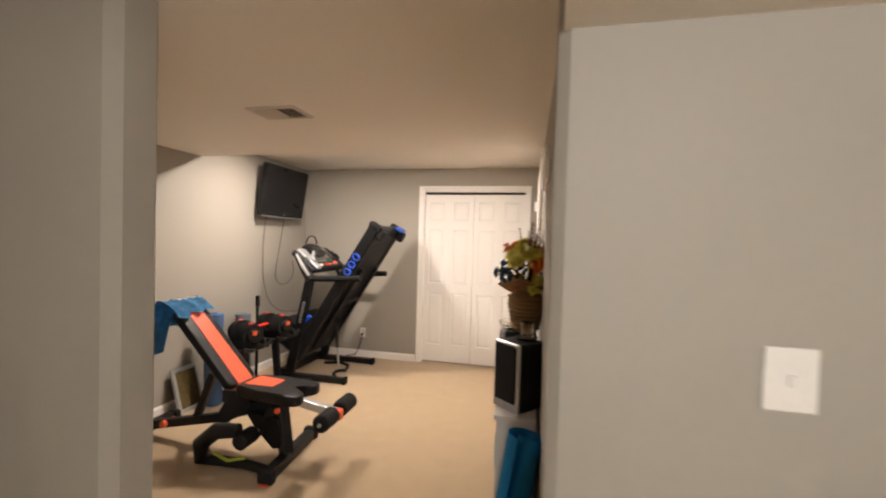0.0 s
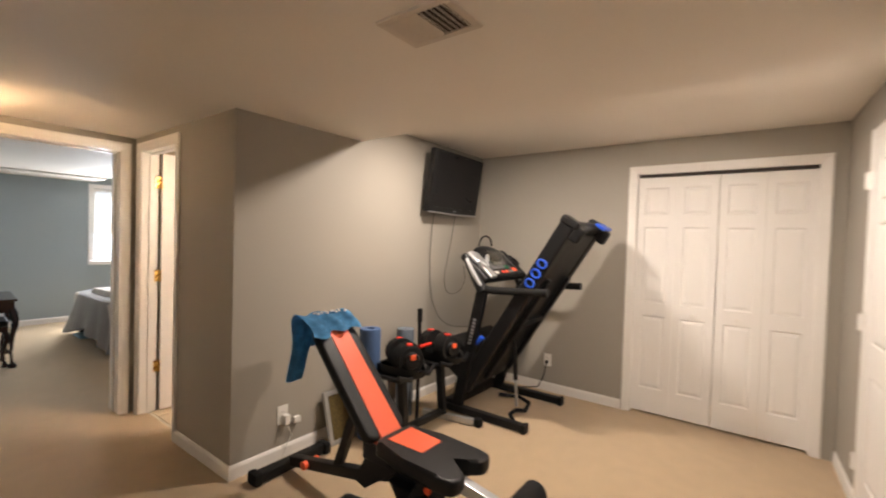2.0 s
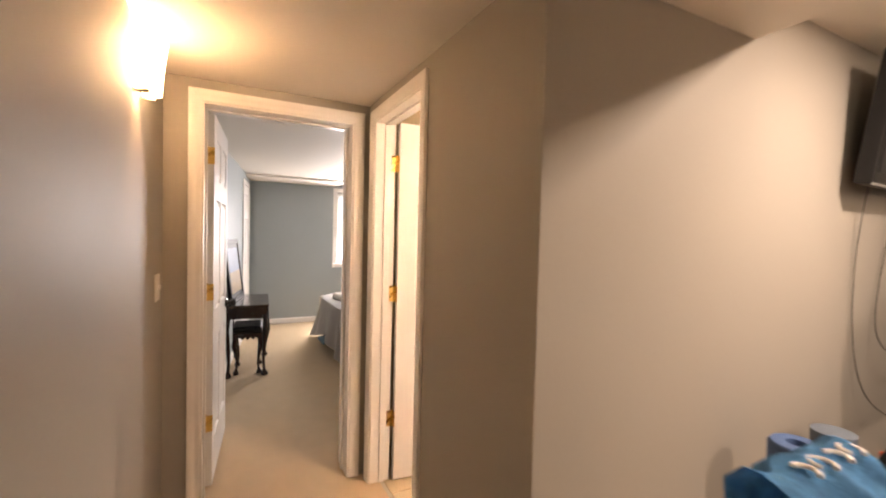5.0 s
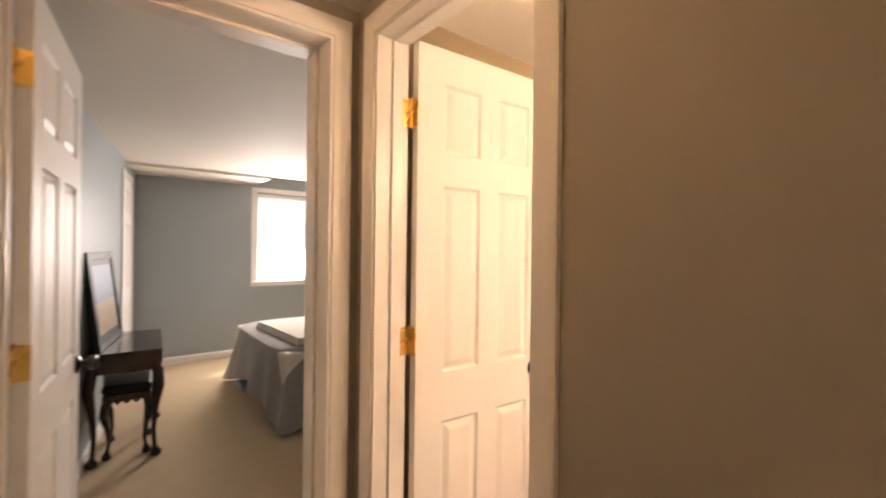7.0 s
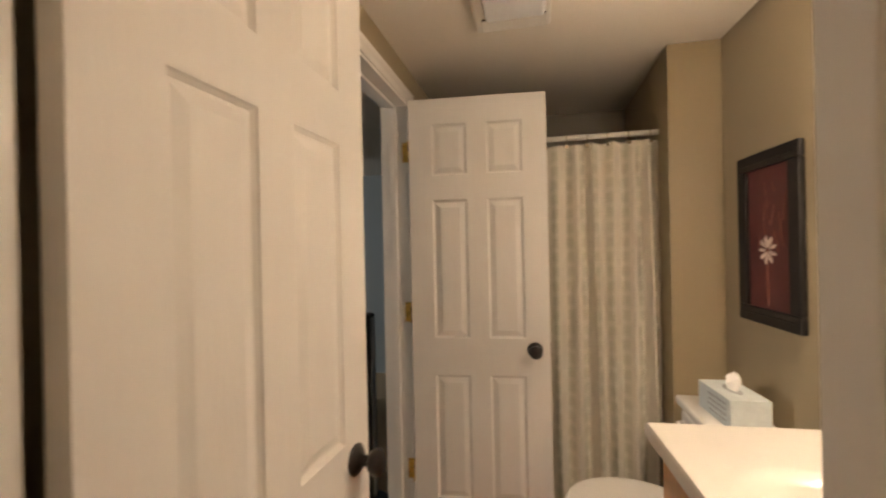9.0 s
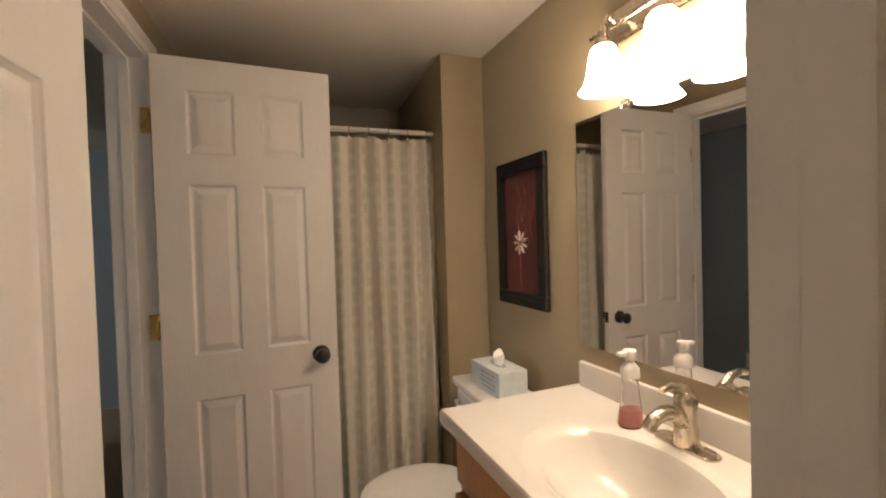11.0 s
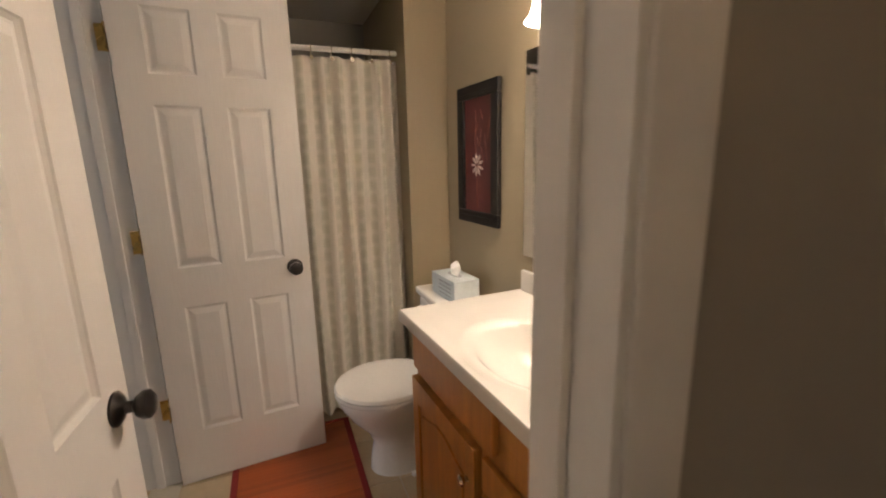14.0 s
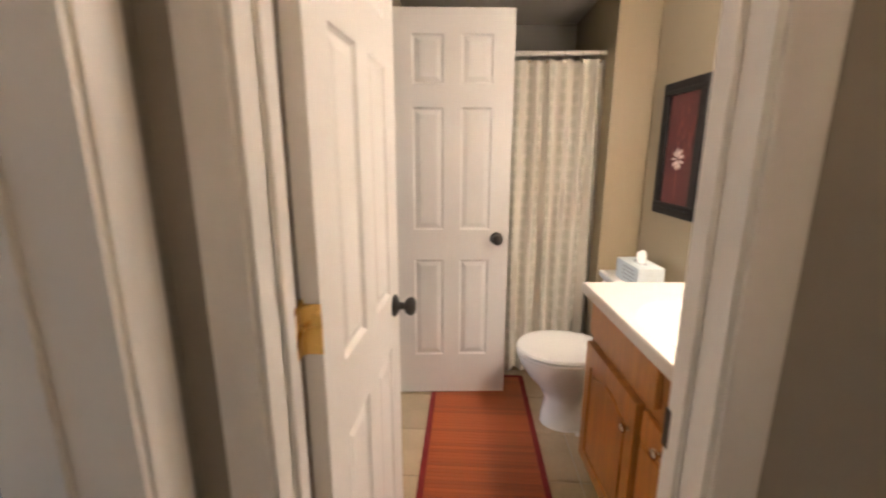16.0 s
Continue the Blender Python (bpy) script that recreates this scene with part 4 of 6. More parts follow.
# ---- the shelf, speakers and flowers on the east side ----
SH = thing("low_cabinet", pose(2.745, -0.15, 0), "light grey low cabinet with open front", "cabinet")
for y in (0.0, 0.78):
    part("side_panel", box(bm_new(), 0, 0.185, y, y + 0.02, 0, 0.605, 0.002), LAMINATE, SH)
part("top", box(bm_new(), -0.012, 0.19, -0.012, 0.812, 0.606, 0.63, 0.003), LAMINATE, SH)
part("bottom", box(bm_new(), 0.005, 0.18, 0.02, 0.78, 0.03, 0.05), LAMINATE, SH)
part("shelf", box(bm_new(), 0.01, 0.18, 0.02, 0.78, 0.32, 0.338), LAMINATE, SH)
part("back", box(bm_new(), 0.173, 0.183, 0.02, 0.78, 0.05, 0.605), LAMINATE, SH)
for k in range(9):
    b = thing("disc_case", pose(2.738, -0.11 + 0.05 * k, 0.338), "coloured plastic disc case standing on the shelf", "disc case", "disc cases in the cabinet")
    part("case", box(bm_new(), 0, 0.13, 0, 0.035, 0, 0.17 + 0.015 * (k % 3), 0.002), (MATBLUE, PLASTIC, PLASTIC, GREYP, PLASTIC, BLUEP, PLASTIC, REDP, PLASTIC)[k], b)


def loudspeaker(m, w, label):
    s = thing("loudspeaker", m, label, "loudspeaker", "loudspeakers on the cabinet")
    part("box", box(bm_new(), -0.085, 0.085, -w / 2, w / 2, 0, 0.34, 0.006), BLACKP, s)
    fr = part("baffle", box(bm_new(), -0.108, -0.086, -w / 2 - 0.004, w / 2 + 0.004, 0.0, 0.342, 0.010, 3), STEEL, s, "silver rounded front baffle")
    part("grille", box(bm_new(), -0.116, -0.107, -w / 2 + 0.014, w / 2 - 0.014, 0.045, 0.33, 0.006), RUBBER, s)
    part("port", lathe(bm_new(), [(0.0, 0), (0.014, 0), (0.018, 0.004), (0.018, 0.006)], 20, pose(-0.109, 0, 0.025, 0, -90, 0)), STEEL, s)
    return s


loudspeaker(pose(2.835, 0.27, 0.63), 0.19, "black loudspeaker with silver front on the low cabinet")
loudspeaker(pose(2.85, 0.0, 0.63, 0, 0, 48), 0.17, "black loudspeaker turned with its grille outwards")

VZ = 0.972
vase = thing("wicker_vase", pose(2.86, 0.225, VZ), "woven wicker vase wrapped in burlap on a loudspeaker", "vase")
bm = bm_new()
lathe(bm, [(0.0, 0.0), (0.062, 0.0), (0.068, 0.02), (0.098, 0.14), (0.10, 0.18), (0.075, 0.22), (0.06, 0.235), (0.075, 0.255), (0.06, 0.25), (0.0, 0.24)], 32)
part("body", bm, WICKER, vase)
for k in range(9):
    z = 0.02 + 0.022 * k
    r = 0.0695 + (0.098 - 0.068) * min(1.0, z / 0.14)
    part("weave_row", tube(bm_new(), [(r * math.cos(a) * (1 + 0.012 * math.sin(14 * a + k * math.pi)), r * math.sin(a) * (1 + 0.012 * math.sin(14 * a + k * math.pi)), z) for a in (2 * math.pi * j / 56 for j in range(57))], 0.0065, 6, cap=False), WICKER, vase)
bm = bm_new()
n = 40
rows = []
for rr, zz in ((0.058, 0.225), (0.10, 0.245), (0.145, 0.275), (0.125, 0.285), (0.055, 0.255)):
    rows.append([bm.verts.new((rr * (1 + 0.14 * math.sin(5 * a + zz * 40)) * math.cos(a), rr * (1 + 0.14 * math.sin(5 * a + zz * 40)) * math.sin(a), zz + 0.018 * math.sin(3 * a + 1))) for a in (2 * math.pi * j / n for j in range(n))])
for a, c in zip(rows, rows[1:]):
    for j in range(n):
        bm.faces.new((a[j], a[(j + 1) % n], c[(j + 1) % n], c[j]))
part("burlap_collar", bm, material("brown_burlap", (0.25, 0.12, 0.05), 0.9, vary=0.2, scale=40, bump=0.8, bump_scale=150), vase, "crumpled brown burlap")


def bloom(bm, centre, r, petals, rng, layers=3):
    turn = Vector((0, 0, 1)).rotation_difference((centre - Vector((0, 0, 0.08))).normalized())
    for L in range(layers):
        for k in range(petals):
            a = 2 * math.pi * (k + 0.5 * L) / petals + rng.uniform(-0.2, 0.2)
            tilt = 0.25 + 0.38 * L
            out = Vector((math.cos(a) * math.cos(tilt), math.sin(a) * math.cos(tilt), math.sin(tilt)))
            side = Vector((-math.sin(a), math.cos(a), 0))
            rr = r * (1 - 0.18 * L) * rng.uniform(0.8, 1.1)
            up = out.cross(side) * -1
            p = [centre, centre + out * rr * 0.5 + side * rr * 0.30 + up * 0.1 * rr, centre + out * rr + side * rr * 0.12, centre + out * rr - side * rr * 0.12, centre + out * rr * 0.5 - side * rr * 0.30 + up * 0.1 * rr]
            bm.faces.new([bm.verts.new(centre + turn @ (q - centre)) for q in p])


rng = random.Random(4)
bq = thing("flower_bunch", pose(2.86, 0.225, VZ + 0.24), "bunch of artificial yellow, orange and blue flowers", "flowers")
YEL = material("yellow_green_petal", (0.66, 0.58, 0.09), 0.7, vary=0.3, scale=60)
ORG = material("orange_petal", (0.75, 0.22, 0.02), 0.7, vary=0.2, scale=60)
TEAL = material("teal_petal", (0.02, 0.055, 0.085), 0.7, vary=0.3, scale=60)
LEAF = material("dark_green_leaf", (0.035, 0.05, 0.018), 0.6, vary=0.3, scale=40)
TWIG = material("brown_twig", (0.10, 0.05, 0.03), 0.8, vary=0.2, scale=40)
for mt, nm, spots in ((YEL, "yellow_bloom", ((-0.05, -0.05, 0.16, 0.075), (0.01, -0.08, 0.20, 0.07), (-0.02, 0.02, 0.23, 0.075), (-0.085, 0.03, 0.17, 0.06), (0.06, -0.09, 0.03, 0.06), (0.04, 0.0, 0.17, 0.07))),
                      (ORG, "orange_bloom", ((-0.10, 0.02, 0.22, 0.05), (0.075, -0.06, 0.20, 0.055), (0.05, -0.1, 0.13, 0.045), (0.0, 0.06, 0.24, 0.045))),
                      (TEAL, "teal_bloom", ((-0.13, -0.02, 0.09, 0.055), (-0.11, -0.05, 0.12, 0.05), (-0.12, 0.03, 0.07, 0.05)))):
    for x, y, z, r in spots:
        bm = bm_new()
        for _ in range(8):
            bloom(bm, Vector((x, y, z)) + Vector([rng.uniform(-0.6, 0.6) * r for _ in range(3)]), r * rng.uniform(0.4, 0.75), 9, rng, 4)
        tube(bm, [(x * 0.2, y * 0.2, 0.0), (x * 0.7, y * 0.7, z * 0.6), (x, y, z)], 0.003, 5)
        part(nm, bm, mt, bq, smooth=False)
bm = bm_new()
for k in range(130):
    a, r, z = rng.uniform(0, 6.28), rng.uniform(0.02, 0.10), rng.uniform(0.0, 0.13)
    c = Vector((r * math.cos(a), r * math.sin(a), z))
    d = Vector((math.cos(a), math.sin(a), rng.uniform(-0.3, 0.8))).normalized()
    s = d.orthogonal().normalized() * 0.012
    L = rng.uniform(0.03, 0.06)
    bm.faces.new([bm.verts.new(q) for q in (c, c + d * L * 0.5 + s, c + d * L, c + d * L * 0.5 - s)])
tagged(part("leaves", bm, LEAF, bq, smooth=False), kind="stuff")
for k in range(16):
    a = rng.uniform(-2.6, 0.6)
    tip = Vector((0.04 + 0.16 * math.cos(a) * rng.uniform(0.2, 1), 0.14 * math.sin(a), rng.uniform(0.26, 0.40)))
    bm = tube(bm_new(), [(0, 0, 0.0), tip * 0.55 + Vector((0, 0, 0.03)), tip], [0.003, 0.0025, 0.001], 5)
    for j in range(7):
        q = tip * (0.6 + 0.06 * j)
        bloom(bm, q, 0.014, 3, rng, 1)
    part("twig", bm, TWIG, bq, smooth=False)

cd = thing("candle_holder", pose(2.875, 0.02, VZ), "clear glass candle holder on a dark glass dish", "candle")
part("cup", lathe(bm_new(), [(0, 0.012), (0.033, 0.012), (0.035, 0.02), (0.035, 0.085), (0.03, 0.09), (0.02, 0.086), (0, 0.085)], 22), GLASSM, cd)
part("dish", lathe(bm_new(), [(0, 0.0), (0.05, 0.0), (0.06, 0.012), (0.056, 0.012), (0, 0.004)], 24), SCREEN, cd, "dark glass dish")
bo = thing("glass_bowl", pose(2.755, 0.31, VZ), "small clear glass bowl on a loudspeaker", "bowl")
part("bowl", lathe(bm_new(), [(0, 0.0), (0.035, 0.0), (0.05, 0.02), (0.048, 0.04), (0.044, 0.04), (0.045, 0.02), (0, 0.005)], 24), GLASSM, bo)

ym = thing("yoga_mat", Matrix.Translation((2.81, -0.30, 0.0)) @ Matrix.Rotation(radians(9), 4, "Y") @ Matrix.Rotation(radians(-5), 4, "X"), "bright blue rolled exercise mat leaning by the cabinet", "exercise mat")
bm = bm_new()
pts = [Vector(((0.02 + 0.0075 * t) * math.cos(t), (0.02 + 0.0075 * t) * math.sin(t), 0)) for t in (0.3 * k for k in range(36))]
lo = [bm.verts.new(p + Vector((0, 0, 0.016))) for p in pts]
hi = [bm.verts.new(p + Vector((0, 0, 0.60))) for p in pts]
for k in range(len(pts) - 1):
    bm.faces.new((lo[k], lo[k + 1], hi[k + 1], hi[k]))
bmesh.ops.solidify(bm, geom=bm.faces[:], thickness=0.006)
part("roll", bm, MATBLUE, ym)
gb = thing("gym_bag", pose(2.87, -0.62, 0), "dark grey gym bag slumped on the carpet", "bag")
bm = bm_new()
lathe(bm, [(0, 0.0), (0.07, 0.0), (0.085, 0.05), (0.08, 0.14), (0.055, 0.20), (0.03, 0.215), (0, 0.21)], 20, None, 1.6)
part("body", bm, material("dark_grey_cloth", (0.03, 0.03, 0.034), 0.85, vary=0.2, scale=20, bump=0.4), gb)
part("strap", tube(bm_new(), [(-0.03, -0.08, 0.19), (-0.05, 0.0, 0.27), (-0.03, 0.08, 0.19)], 0.01, 8), BLACKP, gb)

# white framed panel on the east wall
PM = Matrix.Translation((2.955, -0.10, 1.875)) @ Matrix.Rotation(math.atan2(3.855, -0.105), 4, "Z")
gp = thing("wall_panel", PM, "white framed panel on the gym wall", "wall panel")
part("plate", box(bm_new(), 0.02, 0.53, -0.004, 0.010, -0.075, 0.075, 0.002), VENTPAINT, gp)
for x0, x1, z0, z1 in ((0.008, 0.542, -0.085, -0.075), (0.008, 0.542, 0.075, 0.085), (0.008, 0.02, -0.075, 0.075), (0.53, 0.542, -0.075, 0.075)):
    part("rim", box(bm_new(), x0, x1, -0.004, 0.0115, z0, z1, 0.002), TRIM, gp)


# ---- outlets, switch, vent and lamps ----
def outlet(m, label, plug=False):
    o = thing("outlet", m, label, "outlet", "wall outlets")
    part("plate", box(bm_new(), -0.037, 0.037, 0.0, 0.006, -0.06, 0.06, 0.003), PLASTIC, o)
    for z in (-0.02, 0.02):
        s = part("socket", lathe(bm_new(), [(0, 0.007), (0.017, 0.007), (0.0175, 0.0)], 18, Matrix.Translation((0, 0.001, z)) @ Matrix.Rotation(radians(-90), 4, "X")), PLASTIC, o)
        for x in (-0.006, 0.006):
            # slot holes are raised boxes in the shade colour
            part("slot", box(bm_new(), x - 0.001, x + 0.001, 0.0075, 0.0085, z - 0.004, z + 0.005), GAPSHADE, s)
    return o


outlet(pose(0.0005, 0.335, 0.28, 0, 0, -90), "white double outlet with a plugged-in adapter")
outlet(pose(0.815, 2.6695, 0.30, 0, 0, 180), "white double outlet above the baseboard")
outlet(pose(-2.7495, 2.06, 0.33, 0, 0, -90), "white double outlet on the bedroom partition")
ad = thing("plug_adapter", pose(0.0, 0.345, 0.255), "white plug adapter with a thin cord", "adapter")
part("body", box(bm_new(), 0.009, 0.05, -0.02, 0.02, -0.03, 0.03, 0.006), PLASTIC, ad)
part("cord", tube(bm_new(), [(0.04, 0.0, -0.03), (0.045, 0.03, -0.10), (0.03, 0.0, -0.18), (0.04, -0.03, -0.245), (0.08, 0.02, -0.25)], 0.003, 6), PLASTIC, ad)
part("spare_block", box(bm_new(), 0.01, 0.04, 0.055, 0.105, -0.045, -0.005, 0.006), PLASTIC, ad)
part("block_cord", tube(bm_new(), [(0.03, 0.06, -0.025), (0.035, 0.03, -0.02), (0.03, 0.01, -0.01)], 0.003, 6), PLASTIC, ad)
pl = thing("plug", pose(0.815, 2.66, 0.285), "dark plug pushed into the outlet", "plug")
part("body", box(bm_new(), -0.014, 0.014, -0.03, 0.0, -0.012, 0.012, 0.004), CABLE, pl)

sw = thing("light_switch", pose(3.39, -1.3105, 1.235, 0, 0, 180), "white single light switch on the entry wall", "light switch")
part("plate", box(bm_new(), -0.045, 0.045, 0.0, 0.007, -0.06, 0.06, 0.004, 3), PLASTIC, sw)
part("toggle", box(bm_new(), -0.006, 0.006, 0.006, 0.017, -0.011, 0.011, 0.003), PLASTIC, sw)
for z in (-0.03, 0.03):
    part("screw", tube(bm_new(), [(0, 0.006, z), (0, 0.008, z)], 0.0035, 8), PLASTIC, sw)
s2 = copy_thing(sw, pose(-1.37, -1.0095, 1.155, 0, 0, -2.1))

vn = thing("ceiling_vent", pose(1.515, -0.14, LOW), "tan painted ceiling air vent", "vent")
for x0, x1, y0, y1 in ((-0.145, 0.145, -0.105, -0.08), (-0.145, 0.145, 0.08, 0.105), (-0.145, -0.12, -0.08, 0.08), (0.12, 0.145, -0.08, 0.08)):
    part("frame", box(bm_new(), x0, x1, y0, y1, -0.010, 0.002, 0.002), VENTPAINT, vn)
# opaque sheet on the ceiling; the shade behind the slats is its colour
part("backing", box(bm_new(), -0.12, 0.12, -0.08, 0.08, -0.003, 0.0), GAPSHADE, vn)
for k in range(11):
    x = -0.11 + 0.022 * k
    t = 32 if x > 0 else -32
    part("slat", box(bm_new(), -0.010, 0.010, -0.08, 0.08, -0.0008, 0.0008, m=pose(x, 0, -0.007, 0, t, 0)), VENTPAINT, vn)

def half_shade(r0, r1, z0, z1, thick=0.005, n=18, rows=6):
    """Half of a flaring glass cylinder, open above and below, with its flat side to the wall; the room is at +y."""
    bm = bm_new()
    grid = []
    for k in range(rows + 1):
        f = k / rows
        r = r0 + (r1 - r0) * f ** 1.3
        grid.append([bm.verts.new((r * math.cos(math.pi * i / n), 0.006 + 1.15 * r * math.sin(math.pi * i / n), z0 + (z1 - z0) * f)) for i in range(n + 1)])
    for a, c in zip(grid, grid[1:]):
        for i in range(n):
            bm.faces.new((a[i], a[i + 1], c[i + 1], c[i]))
    bmesh.ops.solidify(bm, geom=bm.faces[:], thickness=thick)
    return bm


sc = thing("wall_sconce", pose(-0.98, -1.024, 1.90, 0, 0, -2), "lit frosted half-round glass wall sconce in the hall", "wall lamp")
part("back_plate", box(bm_new(), -0.045, 0.045, 0.0, 0.012, 0.02, 0.15, 0.004), NICKEL, sc)
part("shade", half_shade(0.062, 0.078, 0.0, 0.185), FROST2, sc, "glowing frosted half-round glass")
for x in (-0.05, 0.05):
    part("clip", box(bm_new(), x - 0.008, x + 0.008, 0.0, 0.05, -0.012, 0.003, 0.002), NICKEL, sc, "small nickel clip")
part("socket", tube(bm_new(), [(0, 0.035, 0.02), (0, 0.035, 0.065)], 0.016, 14), PLASTIC, sc)
part("socket_arm", tube(bm_new(), [(0, 0.008, 0.03), (0, 0.035, 0.03)], 0.008, 10), NICKEL, sc)

for x, y in ((2.12, 1.215), (0.84, 1.215)):
    cl = thing("ceiling_light", pose(x, y, HIGH), "small flush round ceiling light", "ceiling light", "gym ceiling lights")
    part("trim_ring", lathe(bm_new(), [(0.075, 0.0), (0.08, -0.006), (0.055, -0.010), (0.052, 0.0)], 28), TRIM, cl)

# ---- the bathroom ----
WX = -0.188
VY0, VY1 = 0.20, 1.134
CT = 0.868
vc = thing("vanity_cabinet", RV, "golden oak bathroom vanity cabinet", "cabinet")
part("carcass", box(bm_new(), -0.65, WX - 0.001, VY0 + 0.02, VY1 - 0.02, 0.10, 0.712, 0.002), OAK, vc)
for y0, y1 in ((VY0 + 0.02, VY0 + 0.04), (VY1 - 0.04, VY1 - 0.02)):
    part("side_panel", box(bm_new(), -0.65, WX - 0.001, y0, y1, 0.7125, 0.83), OAK, vc)
part("front_rail", box(bm_new(), -0.65, -0.632, VY0 + 0.04, VY1 - 0.04, 0.7125, 0.83), OAK, vc)
part("toe_kick", box(bm_new(), -0.59, WX - 0.001, VY0 + 0.02, VY1 - 0.02, 0.0, 0.10), OAK, vc)
FX = -0.65


def arched_door(y0, y1, z0, z1):
    """A raised-panel door with an arched top rail, facing -x."""
    d = part("door", box(bm_new(), FX - 0.018, FX, y0, y1, z0, z1, 0.004), OAK, vc)
    w = 0.052
    for a, c, e, f in ((y0, y0 + w, z0, z1), (y1 - w, y1, z0, z1), (y0 + w, y1 - w, z0, z0 + w)):
        part("stile", box(bm_new(), FX - 0.027, FX - 0.017, a, c, e, f, 0.004), OAK, d)
    n = 12
    yc, half = (y0 + y1) / 2, (y1 - y0) / 2 - w
    arch = [(yc + half * (2 * k / n - 1), z1 - w - 0.035 * (1 - math.cos(math.pi * abs(2 * k / n - 1))) / 2) for k in range(n + 1)]
    tm = Matrix(((0, 0, 1, 0), (1, 0, 0, 0), (0, 1, 0, 0), (0, 0, 0, 1)))
    part("arched_rail", prism(bm_new(), arch + [(y1 - w, z1), (y0 + w, z1)], FX - 0.027, FX - 0.017, tm), OAK, d)
    inner = [(yc + (half - 0.02) * (2 * k / n - 1), z1 - w - 0.03 - 0.035 * (1 - math.cos(math.pi * abs(2 * k / n - 1))) / 2) for k in range(n + 1)]
    part("raised_panel", prism(bm_new(), inner + [(y1 - w - 0.02, z0 + w + 0.02), (y0 + w + 0.02, z0 + w + 0.02)], FX - 0.025, FX - 0.016, tm, 0.006), OAK, d)
    return d


def drawer_front(y0, y1, z0, z1):
    return part("drawer_front", box(bm_new(), FX - 0.020, FX, y0, y1, z0, z1, 0.006), OAK, vc)


def cab_knob(parent, y, z):
    return part("knob", lathe(bm_new(), [(0, 0), (0.008, 0), (0.006, 0.014), (0.014, 0.018), (0.016, 0.025), (0.009, 0.03), (0, 0.03)], 16, Matrix.Translation((FX - 0.024, y, z)) @ Matrix.Rotation(radians(-90), 4, "Y")), NICKEL, parent, "small nickel knob")


drawer_front(0.575, VY1 - 0.035, 0.672, 0.812)
dd = arched_door(0.655, VY1 - 0.035, 0.125, 0.64)
cab_knob(dd, 0.69, 0.535)
for z0, z1 in ((0.125, 0.32), (0.335, 0.53), (0.545, 0.64)):
    df = drawer_front(0.235, 0.63, z0, z1)
    cab_knob(df, 0.5, (z0 + z1) / 2)

# moulded top with an oval basin
ct = thing("bathroom_countertop", RV, "cream cultured marble vanity top with moulded basin", "countertop")
bm = bm_new()
bc, ba, bb = Vector((-0.482, 0.669)), 0.160, 0.215
hole = Vector((-0.406, 0.669))
n = 64
x0, x1 = -0.70, WX - 0.001


def edge_point(a):
    d = Vector((math.cos(a), math.sin(a)))
    ks = []
    if abs(d.x) > 1e-6:
        ks += [k for k in ((x0 - bc.x) / d.x, (x1 - bc.x) / d.x) if k > 0]
    if abs(d.y) > 1e-6:
        ks += [k for k in ((VY0 - bc.y) / d.y, (VY1 + 0.012 - bc.y) / d.y) if k > 0]
    k = min(ks)
    return bc + d * k


angles = sorted([2 * math.pi * k / n for k in range(n)] + [math.atan2(yy - bc.y, xx - bc.x) % (2 * math.pi) for xx in (x0, x1) for yy in (VY0, VY1 + 0.012)])
outer = [edge_point(a) for a in angles]
loops = [[bm.verts.new((p.x, p.y, CT - 0.038)) for p in outer], [bm.verts.new((p.x, p.y, CT - 0.008)) for p in outer], [bm.verts.new((p.x + (0.006 if p.x < x0 + 1e-4 else 0), p.y - (0.006 if p.y > VY1 else 0), CT)) for p in outer]]
for rr, dz in ((1.22, 0.0), (1.16, 0.003), (1.10, 0.0), (1.0, -0.004), (0.93, -0.018), (0.84, -0.045), (0.70, -0.075), (0.50, -0.100), (0.28, -0.114), (0.12, -0.118)):
    mid = bc.lerp(hole, min(1.0, max(0.0, (1.0 - rr) / 0.88)))
    loops.append([bm.verts.new((mid.x + ba * rr * math.cos(a), mid.y + bb * rr * math.sin(a), CT + dz)) for a in angles])
for a, c in zip(loops, loops[1:]):
    for k in range(len(angles)):
        j = (k + 1) % len(angles)
        bm.faces.new((a[k], a[j], c[j], c[k]))
bm.faces.new(loops[-1])
part("basin_top", bm, MARBLE, ct)
part("backsplash", box(bm_new(), WX - 0.022, WX - 0.001, VY0, VY1 - 0.007, CT - 0.002, CT + 0.082, 0.006), MARBLE, ct)
dr = part("drain", lathe(bm_new(), [(0.0, 0.004), (0.012, 0.004), (0.014, 0.0), (0.016, -0.001), (0.022, 0.001), (0.026, 0.0)], 24, Matrix.Translation((hole.x, hole.y, CT - 0.115))), NICKEL, ct, "nickel pop-up drain")
part("stopper", lathe(bm_new(), [(0.0, 0.011), (0.010, 0.009), (0.012, 0.004), (0.0, 0.004)], 20, Matrix.Translation((hole.x, hole.y, CT - 0.115))), NICKEL, dr)

fc = thing("basin_faucet", RV @ pose(-0.265, 0.688, CT), "brushed nickel single-lever basin faucet", "faucet")
part("base_plate", prism(bm_new(), [(0.026 * math.cos(a) , (0.078 if math.sin(a) > 0 else -0.078) * (0.75 + 0.25 * abs(math.sin(a))) if abs(math.sin(a)) > 0.02 else 0.0) for a in (2 * math.pi * k / 24 for k in range(24))], 0.0, 0.009, None, 0.003), NICKEL, fc)
part("body", lathe(bm_new(), [(0.0, 0.008), (0.029, 0.008), (0.027, 0.03), (0.023, 0.07), (0.023, 0.085), (0.026, 0.10), (0.024, 0.118), (0.012, 0.13), (0, 0.132)], 26), NICKEL, fc)
